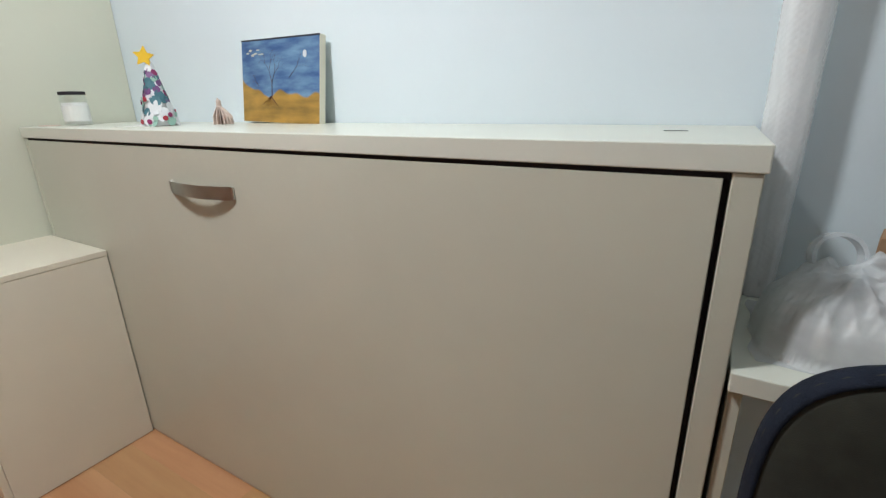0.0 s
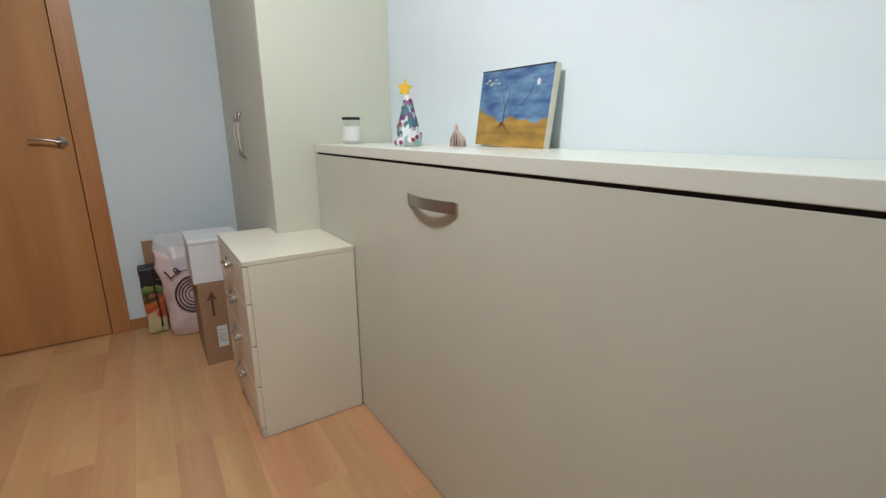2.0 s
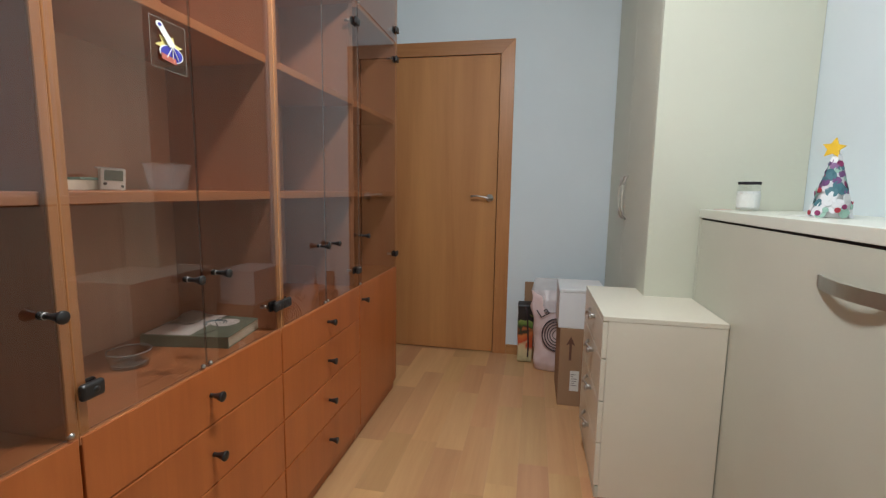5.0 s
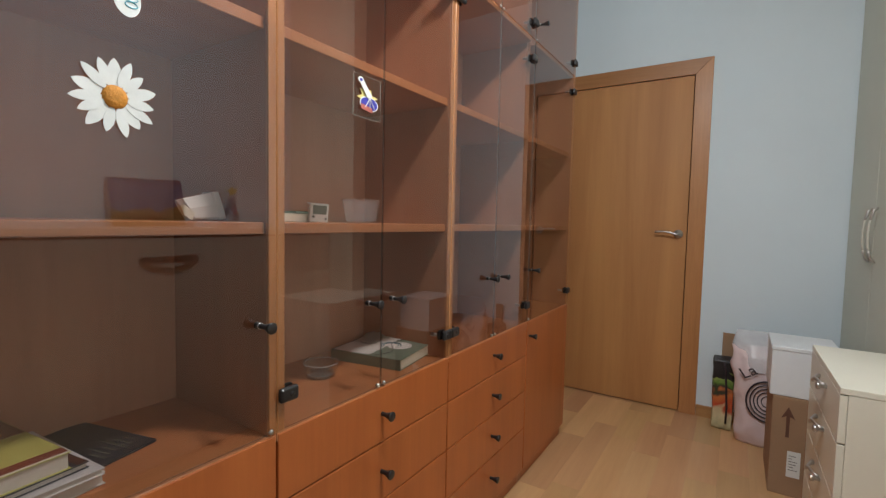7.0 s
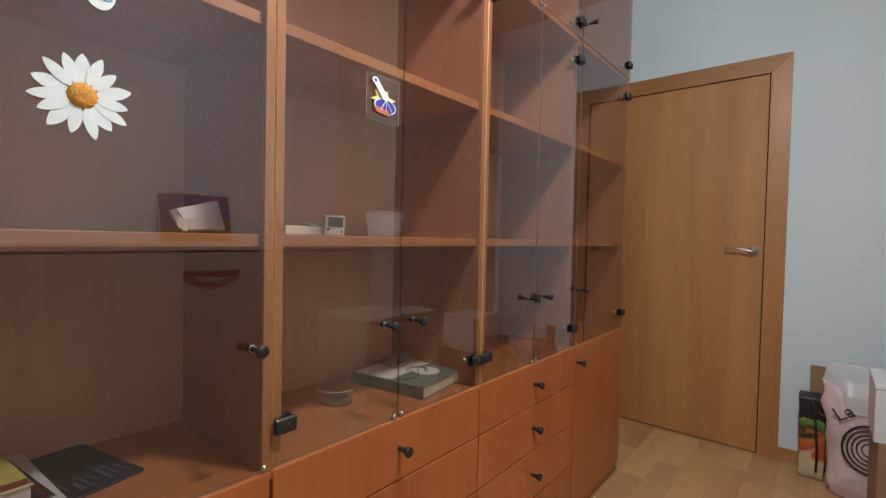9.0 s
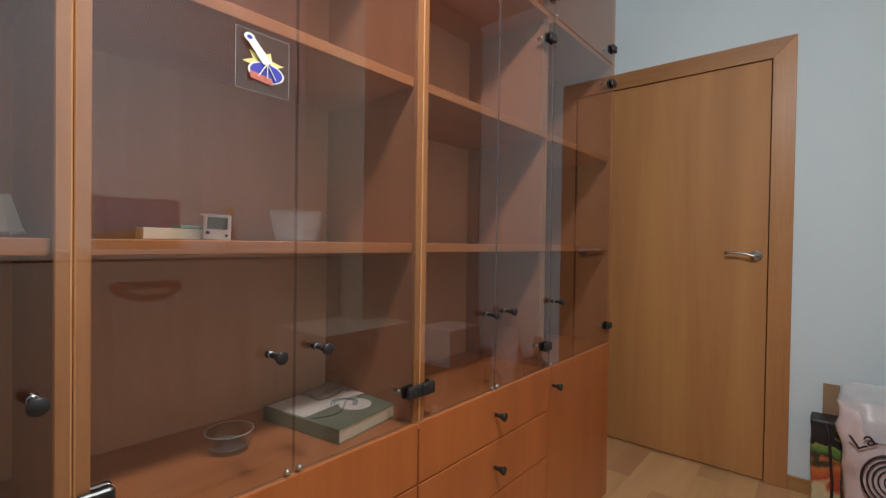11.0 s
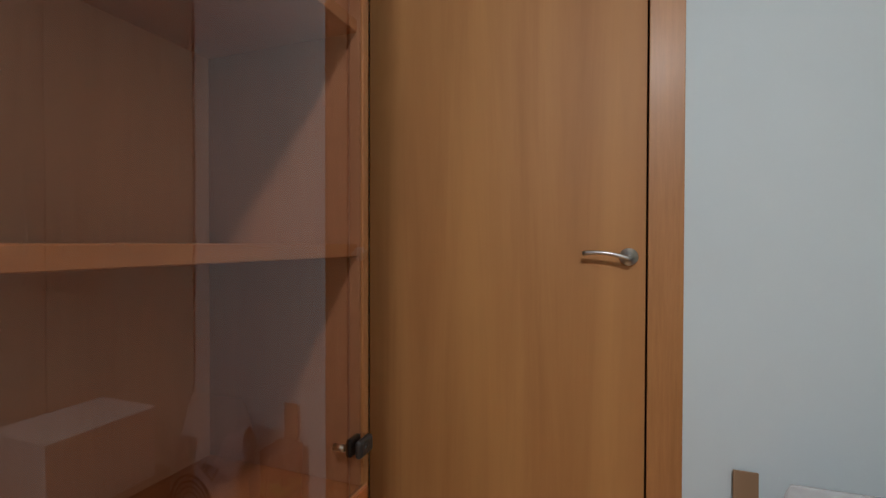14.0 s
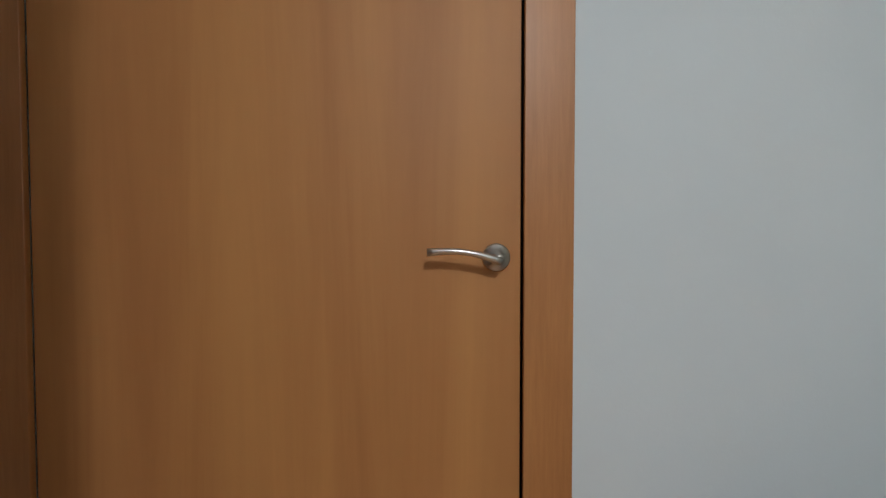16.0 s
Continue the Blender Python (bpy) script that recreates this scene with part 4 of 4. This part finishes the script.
# ---- built-in wardrobe at the end of the bed ----
YW = 0.52
wr = thing("wardrobe", -2.6, 0.84, 0, "tall cream built-in wardrobe with closed double doors and bow handles", "wardrobe")
part("end_panel", slab(-2.080, -2.0605, YW + 0.0, YN - 0.001, 0, CEIL - 0.001, 0.001), M_CREAM2, wr)
part("carcass", slab(XD + 0.001, -2.0805, YW + 0.021, YN - 0.001, 0, CEIL - 0.001, 0), M_CREAM2, wr)
for x0, x1, s in ((XD + 0.016, -2.602, 1), (-2.598, -2.083, -1)):
    d = part("wardrobe_door", slab(x0, x1, YW, YW + 0.018, 0.07, CEIL - 0.03, 0.0015), M_CREAM2, wr)
    hx = -2.632 if s > 0 else -2.540
    pts = [(hx, YW - 0.004 - 0.026 * math.sin(math.pi * i / 18) ** 0.45, 1.000 + 0.225 * i / 18) for i in range(19)]
    # Bar's middle is cream, painting in the door colour that the metal reflects.
    bh = part("bow_handle", tube(pts[4:15], 0.0045, 10), M_EDGE, d, smooth=True)
    part("handle_end", tube(pts[:5], [0.0045, 0.0062, 0.006, 0.0055, 0.005], 10), M_SATIN, bh, smooth=True)
    part("handle_end", tube(pts[14:], [0.005, 0.0055, 0.006, 0.0062, 0.0045], 10), M_SATIN, bh, smooth=True)
part("wardrobe_plinth", slab(XD + 0.016, -2.083, YW + 0.004, YW + 0.02, 0, 0.068, 0), M_CREAM2, wr)

# ---- drawer pedestal ----
DX0, DX1, DYF, DT = -2.219, -1.670, 0.302, 0.699
du = thing("drawer_chest", -1.95, 0.5, 0, "cream five-drawer chest with small metal knobs, against the wall bed", "chest of drawers")
part("side_panel", slab(DX1 - 0.018, DX1, DYF + 0.0185, YF - 0.0035, 0.0025, DT - 0.0185, 0.001), M_CHEST, du)
part("carcass", slab(DX0, DX1 - 0.0185, DYF + 0.0185, YF - 0.0035, 0.0025, DT - 0.0185, 0), M_CREAM, du)
part("top_board", slab(DX0 - 0.001, DX1 + 0.001, DYF, YF - 0.002, DT - 0.018, DT, 0.0015, 2), M_CHEST, du)
part("plinth", slab(DX0, DX1, DYF + 0.004, DYF + 0.018, 0, 0.044, 0.001), M_CREAM, du)
zs = [0.046, 0.216, 0.379, 0.540, DT - 0.019]
for i, (a, b2) in enumerate(zip(zs, zs[1:])):
    d = part("drawer", slab(DX0 + 0.001, DX1 - 0.001, DYF, DYF + 0.018, a + 0.002, b2 - 0.002, 0.002, 2), M_CHEST, du)
    for x in (DX0 + 0.27,):
        pts = [(x - 0.06 + 0.12 * k / 12, DYF - 0.002 - 0.024 * math.sin(math.pi * k / 12) ** 0.55, b2 - 0.042 - 0.011 * math.sin(math.pi * k / 6)) for k in range(13)]
        part("drawer_handle", tube(pts, [0.0055 if 0 < k < 12 else 0.009 for k in range(13)], 10), M_SATIN, d, smooth=True)
        part("handle_knob", lathe([(0.006, -0.001), (0.006, 0.012), (0.011, 0.018), (0.012, 0.024), (0.009, 0.028)], 16, Matrix.Translation((x + 0.074, DYF, b2 - 0.040)) @ Matrix.Rotation(radians(90), 4, "X")), M_CHROME, d, smooth=True)

# ---- boxes and bags by the wardrobe ----
bx = thing("cardboard_box", -2.58, 0.34, 0, "closed brown cardboard box with printed arrow, standing on the floor", "box")
part("box_body", slab(-2.76, -2.412, 0.206, 0.465, 0.0, 0.424, 0.002), M_CARD, bx)
AX = -2.4115
am = Matrix.Translation((AX + 0.001, 0.262, 0.318)) @ Matrix.Rotation(radians(90), 4, "Z")
part("printed_arrow", plate([(-0.006, -0.065), (0.006, -0.065), (0.006, 0.025), (0.024, 0.015), (0, 0.065), (-0.024, 0.015), (-0.006, 0.025)], am, 0.0008), M_BROWN, bx)
part("shipping_label", slab(AX, AX + 0.001, 0.266, 0.312, 0.085, 0.196, 0), M_WHITEP, bx)
for i in range(6):
    part("label_print", slab(AX + 0.0011, AX + 0.0016, 0.272, 0.272 + (0.03, 0.018, 0.026, 0.03, 0.012, 0.024)[i], 0.115 + i * 0.012, 0.1175 + i * 0.012, 0), M_INK, bx)
part("tape", slab(-2.70, AX + 0.0008, 0.325, 0.36, 0.4242, 0.4248, 0), M_BEIGE, bx)
wb = thing("white_box", -2.6, 0.33, 0.425, "white cardboard box with its lid on, stacked on the brown box", "box")
part("box_body", slab(-2.70, -2.416, 0.194, 0.425, 0.4255, 0.617, 0.002), M_WHITE, wb)
part("box_lid", slab(-2.703, -2.413, 0.191, 0.428, 0.6175, 0.636, 0.003), M_WHITE, wb)

pk = thing("plastic_carrier_bag", -2.87, 0.13, 0, "full pink carrier bag with dark lettering and concentric rings", "bag")


def soft_bag(name, levels, mat, par, seed, fold):
    """Closed bag lofted through (height, half depth, half width, middle y) levels about x = -2.930."""
    bs = bmesh.new()
    rows_ = []
    n = 48
    M_ = 40
    zs_ = [l[0] for l in levels]
    for j in range(M_ + 1):
        z = zs_[0] + (zs_[-1] - zs_[0]) * j / M_
        hd_, hw_, cy_ = [float(np.interp(z, zs_, [l[q] for l in levels])) for q in (1, 2, 3)]
        r_ = []
        for i in range(n):
            a = 2 * math.pi * i / n
            c, s_ = math.cos(a), math.sin(a)
            px, py = hd_ * math.copysign(abs(c) ** 0.8, c), hw_ * math.copysign(abs(s_) ** 0.72, s_)
            q = Vector((px * 7 + seed, py * 9, z * 4.5))
            f = fold * ((1 - abs(noise.noise(q)) * 3) * 1.1 + noise.noise(q * 2.6) * 1.0 + noise.noise(Vector((seed, py * 34 + z * 9, z * 7))) * 0.7)
            r_.append(bs.verts.new((-2.930 + px * (1 + f * 6), cy_ + py * (1 + f * 6), z)))
        rows_.append(r_)
    for a_, b_ in zip(rows_, rows_[1:]):
        for k_ in range(n):
            bs.faces.new((a_[k_], a_[(k_ + 1) % n], b_[(k_ + 1) % n], b_[k_]))
    bs.faces.new(rows_[0][::-1])
    bs.faces.new(rows_[-1])
    return part(name, bs, mat, par, smooth=True)


soft_bag("bag_body", [(0.001, 0.066, 0.108, 0.205), (0.05, 0.080, 0.116, 0.205), (0.25, 0.082, 0.126, 0.202), (0.40, 0.076, 0.134, 0.196), (0.46, 0.052, 0.136, 0.192), (0.51, 0.022, 0.132, 0.188)], M_PINK, pk, 3.0, 0.015)
soft_bag("bag_film", [(0.39, 0.082, 0.134, 0.202), (0.46, 0.060, 0.134, 0.198), (0.52, 0.028, 0.130, 0.196), (0.57, 0.012, 0.124, 0.196), (0.592, 0.004, 0.114, 0.196)], M_FILM, pk, 8.0, 0.016)
RX = -2.842
for r, w_ in ((0.028, 0.0022), (0.048, 0.0026), (0.066, 0.0028), (0.084, 0.003), (0.103, 0.0042)):
    seg = []
    for i in range(37):
        a = 2 * math.pi * i / 36
        seg.append((RX + 0.004, 0.213 + r * 0.86 * math.cos(a), 0.252 + r * math.sin(a)))
    part("printed_ring", tube(seg, w_, 6, flat=1.0), M_INK, pk)


def words(text, size, m, mat, parent, name="lettering"):
    cu = bpy.data.curves.new(name, "FONT")
    cu.body, cu.size, cu.extrude, cu.align_x = text, size, 0.0006, "CENTER"
    tmp = bpy.data.objects.new(name, cu)
    me = bpy.data.meshes.new_from_object(tmp)
    bpy.data.objects.remove(tmp)
    b_ = bmesh.new()
    b_.from_mesh(me)
    turned(b_, m)
    return part(name, b_, mat, parent)


words("La", 0.080, Matrix.Translation((RX + 0.008, 0.140, 0.372)) @ Matrix.Rotation(radians(90), 4, "Z") @ Matrix.Rotation(radians(90), 4, "X") @ Matrix.Rotation(radians(33), 4, "Z"), M_INK, pk)

fb2 = thing("printed_tote_bag", -2.98, 0.02, 0, "narrow black shopping bag printed with coloured fruit, against the wall", "bag")
cloth("bag_body", Matrix.Translation((-3.05, 0.020, 0)), M_PRINT, fb2, 0.11, 0.100, 0.392, 0.006, 9, 1.08, True, 24)
hp = [(-2.990, 0.040, 0.04), (-2.987, 0.042, 0.13), (-2.986, 0.034, 0.25), (-2.985, 0.028, 0.34), (-2.988, 0.018, 0.385)]
part("bag_handle", tube(hp, 0.005, 8), M_INK, fb2, smooth=True)
bd = thing("cardboard_sheet", -3.09, 0.03, 0, "narrow brown cardboard sheet standing against the wall", "cardboard")
part("sheet", turned(slab(-0.006, 0.0, -0.002, 0.056, 0, 0.525, 0.001), Matrix.Translation((-3.108, 0.006, 0)) @ Matrix.Rotation(radians(-0.8), 4, "Y")), M_CARD, bd)

# ---- desk end with bag, roll and chair ----
dk = thing("desk", 0.7, 0.9, 0, "cream desk beside the wall bed, things piled on it", "desk")
DZ = 0.775
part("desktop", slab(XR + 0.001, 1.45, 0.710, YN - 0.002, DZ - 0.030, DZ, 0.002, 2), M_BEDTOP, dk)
part("desk_side", slab(XR + 0.003, XR + 0.021, 0.725, YN - 0.002, 0, DZ - 0.0305, 0.001), M_CREAM, dk)
part("desk_side", slab(1.43, 1.449, 0.725, YN - 0.002, 0, DZ - 0.0305, 0.001), M_CREAM, dk)

tb = thing("bubble_wrap_roll", 0.066, 1.040, DZ, "tall roll of bubble wrap standing on the desk against the wall", "packaging")
bmb = bmesh.new()
N, Hh = 108, 240
rw = []
for j in range(Hh):
    ring = []
    for k in range(N):
        a = 2 * math.pi * k / N
        z_ = 0.90 * j / (Hh - 1)
        bub = max(0, math.cos(a * 18 + 3 * noise.noise(Vector((0, 0, z_ * 6)))) * math.cos(z_ * 2 * math.pi / 0.0125 + 2.0 * math.sin(a * 2))) ** 0.6 * 0.0013
        r_ = 0.034 + bub + 0.004 * noise.noise(Vector((math.cos(a) * 1.5, math.sin(a) * 1.5, z_ * 5)))
        ring.append(bmb.verts.new((0.066 + r_ * math.cos(a), 1.040 + r_ * math.sin(a), DZ + 0.001 + z_)))
    rw.append(ring)
for a, b2 in zip(rw, rw[1:]):
    for k in range(N):
        bmb.faces.new((a[k], a[(k + 1) % N], b2[(k + 1) % N], b2[k]))
bmb.faces.new(rw[0][::-1])
bmb.faces.new(rw[-1])
M_BUB = milk("bubble_wrap", 0.60, 0.08, (0.93, 0.94, 0.95, 1))
part("wrap", bmb, M_BUB, tb, smooth=True)

pb = thing("grey_plastic_bag", 0.22, 0.95, DZ, "crumpled translucent white plastic bag full of things on the desk", "bag")
M_BAGW = milk("white_bag_plastic", 0.58, 0.38, (0.80, 0.84, 0.87, 1))
inner = part("bag_content", turned(slab(-0.06, 0.06, -0.05, 0.05, 0, 0.050, 0.012, 3), Matrix.Translation((0.16, 0.845, DZ + 0.004)) @ Matrix.Rotation(radians(25), 4, "Z")), M_EDGE, pb)
bmg = bmesh.new()
NX, NY = 150, 120
grid = []
for j in range(NY):
    rw = []
    for i in range(NX):
        u, v = i / (NX - 1) * 2 - 1, j / (NY - 1) * 2 - 1
        rr = min(1.0, (abs(u) ** 3.0 + abs(v) ** 3.0) ** (1 / 3.0))
        dome = (1 - rr ** 3.2) ** 0.50
        px_, py_ = 0.206 + 0.150 * u, 0.872 + 0.118 * v
        q = Vector((px_ * 5 + py_ * 8, py_ * 3 - px_ * 14, 1.7))
        wx, wy = px_ + 0.030 * noise.noise(Vector((px_ * 11, py_ * 11, 2.0))), py_ + 0.030 * noise.noise(Vector((px_ * 11, py_ * 11, 7.0)))
        crease = 0.0
        for k_, (ang_, per_, amp_) in enumerate(((0.35, 0.095, 0.028), (1.15, 0.062, 0.022), (2.30, 0.074, 0.026), (2.85, 0.036, 0.017), (0.80, 0.027, 0.011), (1.80, 0.017, 0.0055), (2.55, 0.013, 0.004))):
            w_ = ((wx * math.cos(ang_) + wy * math.sin(ang_)) / per_ + k_ * 0.37) % 1.0
            tri = 1 - abs(2 * w_ - 1)
            crease += amp_ * tri ** 1.6 * (0.25 + 1.3 * abs(noise.noise(Vector((px_ * 12, py_ * 12, 3.0 * k_)))))
        soft_ = noise.noise(Vector((px_ * 9, py_ * 9, 0.4))) * 0.026
        z_ = (0.086 - 0.055 * max(0, u + 0.1) + crease + soft_) * dome
        rim = 1 + 0.07 * noise.noise(Vector((u * 2.3, v * 2.3, 5.0)))
        rw.append(bmg.verts.new((0.206 + 0.150 * u * rim, 0.872 + 0.118 * v * rim, DZ + 0.0015 + max(0, z_))))
    grid.append(rw)
for a, b2 in zip(grid, grid[1:]):
    for i in range(NX - 1):
        bmg.faces.new((a[i], a[i + 1], b2[i + 1], b2[i]))
part("bag_film", bmg, M_BAGW, pb, smooth=True)
tr_ = thing("tape_ring", 0.15, 0.955, DZ + 0.10, "grey-white plastic ring standing behind the plastic bag", "ring")
part("ring", turned(lathe([(0.031, 0), (0.037, 0.0), (0.037, 0.02), (0.031, 0.02)], 36, cap=False), Matrix.Translation((0.152, 0.950, DZ + 0.112)) @ Matrix.Rotation(radians(75), 4, "X") @ Matrix.Rotation(radians(14), 4, "Y")), M_BAGW, tr_, smooth=False)
cb2 = thing("small_carton", 0.36, 1.02, DZ, "brown cardboard carton on the desk behind the plastic bag", "box")
part("carton_body", turned(slab(-0.125, 0.12, -0.035, 0.035, 0, 0.148, 0.002), Matrix.Translation((0.330, 0.950, DZ + 0.0005)) @ Matrix.Rotation(radians(-16), 4, "Z")), M_CARD, cb2)

ch = thing("office_chair", 0.30, 0.40, 0, "dark grey fabric office chair with blue edge band and rounded back", "chair")
CM = Matrix.Translation((0.254, 0.487, 0)) @ Matrix.Rotation(radians(4), 4, "Z")
BW, BZ0, BZ1 = 0.222, 0.51, 0.942


def back_outline(w, z0, z1, n=40):
    out = []
    for i in range(n):
        a = 2 * math.pi * i / n
        c, s = math.cos(a), math.sin(a)
        k = 4.4
        out.append((w * (abs(c) ** (2 / k)) * (1 if c >= 0 else -1), (z0 + z1) / 2 + (z1 - z0) / 2 * (abs(s) ** (2 / k)) * (1 if s >= 0 else -1)))
    return out


def cushion(w, z0, z1, thick, m):
    b_ = bmesh.new()
    rings_ = []
    for f_, y_ in ((0.0, -1), (0.5, -1), (0.8, -0.93), (0.94, -0.75), (1.0, -0.35), (1.0, 0.35), (0.94, 0.75), (0.8, 0.93), (0.5, 1), (0.0, 1)):
        cz = (z0 + z1) / 2
        rings_.append([b_.verts.new(m @ Vector((x * max(f_, 0.001), y_ * thick / 2 + 0.25 * x * x * 1.2, cz + (z - cz) * max(f_, 0.001)))) for x, z in back_outline(w, z0, z1)])
    for a_, c_ in zip(rings_, rings_[1:]):
        for k_ in range(len(a_)):
            b_.faces.new((a_[k_], a_[(k_ + 1) % len(a_)], c_[(k_ + 1) % len(a_)], c_[k_]))
    bmesh.ops.recalc_face_normals(b_, faces=b_.faces)
    return b_


bk_ = part("backrest", cushion(BW, BZ0, BZ1, 0.040, CM), M_CHAIR, ch, smooth=True)
bnd = bmesh.new()
loops = []
sect = ((0.966, -0.0112), (0.976, -0.0138), (0.985, -0.0126), (0.996, -0.0094), (1.003, -0.0035), (1.003, 0.0035), (0.996, 0.0094), (0.985, 0.0126), (0.976, 0.0138), (0.966, 0.0112))
for f_, y_ in sect:
    cz = (BZ0 + BZ1) / 2
    kz_ = 1 - (1 - f_) * 0.98
    loops.append([bnd.verts.new(CM @ Vector((x * f_, y_ + 0.3 * x * x * f_ * f_, cz + (z - cz) * kz_))) for x, z in back_outline(BW, BZ0, BZ1, 72)])
for a_, c_ in zip(loops, loops[1:] + loops[:1]):
    for k_ in range(72):
        bnd.faces.new((a_[k_], a_[(k_ + 1) % 72], c_[(k_ + 1) % 72], c_[k_]))
bmesh.ops.recalc_face_normals(bnd, faces=bnd.faces)
part("edge_band", bnd, M_DENIM, bk_, "dark blue cloth edge band", True)
sb_ = bmesh.new()
bmesh.ops.create_cube(sb_, size=1)
bmesh.ops.scale(sb_, vec=(0.44, 0.42, 0.07), verts=sb_.verts)
bmesh.ops.bevel(sb_, geom=sb_.edges[:], offset=0.03, segments=4, affect="EDGES")
part("seat", turned(sb_, CM @ Matrix.Translation((0, -0.24, 0.46))), M_CHAIR, ch, smooth=True)
part("back_bracket", turned(slab(-0.03, 0.03, 0.028, 0.036, 0.43, 0.62, 0.002), CM), M_BLACK, ch)
part("back_arm", turned(slab(-0.03, 0.03, -0.20, 0.030, 0.415, 0.424, 0.002), CM), M_BLACK, ch)
part("gas_column", lathe([(0.026, 0.10), (0.026, 0.28), (0.014, 0.281), (0.014, 0.425)], 20, CM @ Matrix.Translation((0, -0.24, 0))), M_BLACK, ch, smooth=True)
for i in range(5):
    a = 2 * math.pi * i / 5 + 0.3
    mm = CM @ Matrix.Translation((0, -0.24, 0)) @ Matrix.Rotation(a, 4, "Z")
    lg = part("leg", tube([mm @ Vector((0, 0, 0.115)), mm @ Vector((0.14, 0, 0.10)), mm @ Vector((0.27, 0, 0.075))], [0.024, 0.019, 0.014], 10), M_BLACK, ch, smooth=True)
    part("castor", turned(lathe([(0.020, -0.02), (0.026, -0.012), (0.026, 0.012), (0.020, 0.02)], 18), mm @ Matrix.Translation((0.265, 0, 0.0265)) @ Matrix.Rotation(radians(90), 4, "X")), M_BLACK, lg, smooth=True)

# ---- floor planks ----
rp = random.Random(11)
PWD = 0.122
meshes = {}


def plank_mesh(L, w):
    key = (round(L, 2), round(w, 3))
    if key not in meshes:
        b_ = slab(-key[0] / 2 + 0.0001, key[0] / 2 - 0.0001, -w / 2 + 0.0001, w / 2 - 0.0001, -0.008, 0.0, 0.00025)
        me = bpy.data.meshes.new("plank")
        b_.to_mesh(me)
        b_.free()
        me.materials.append(M_FLOOR)
        meshes[key] = me
    return meshes[key], key[0]


y = YS + 0.002
row = 0
while y < YN - 0.01:
    w = min(PWD, YN - y)
    x = XD - 0.19
    first = True
    while x < XE - 0.02:
        L = rp.choice((0.42, 0.50, 0.58, 0.66, 0.74))
        if first:
            L = rp.choice((0.22, 0.34, 0.46, 0.58))
            first = False
        L = min(L, XE - x)
        if L < 0.05:
            break
        me, L2 = plank_mesh(L, w)
        p = new("plank", me)
        p.parent = floor
        p.location = (x + L2 / 2, y + w / 2, 0)
        x += L2
    y += w
    row += 1
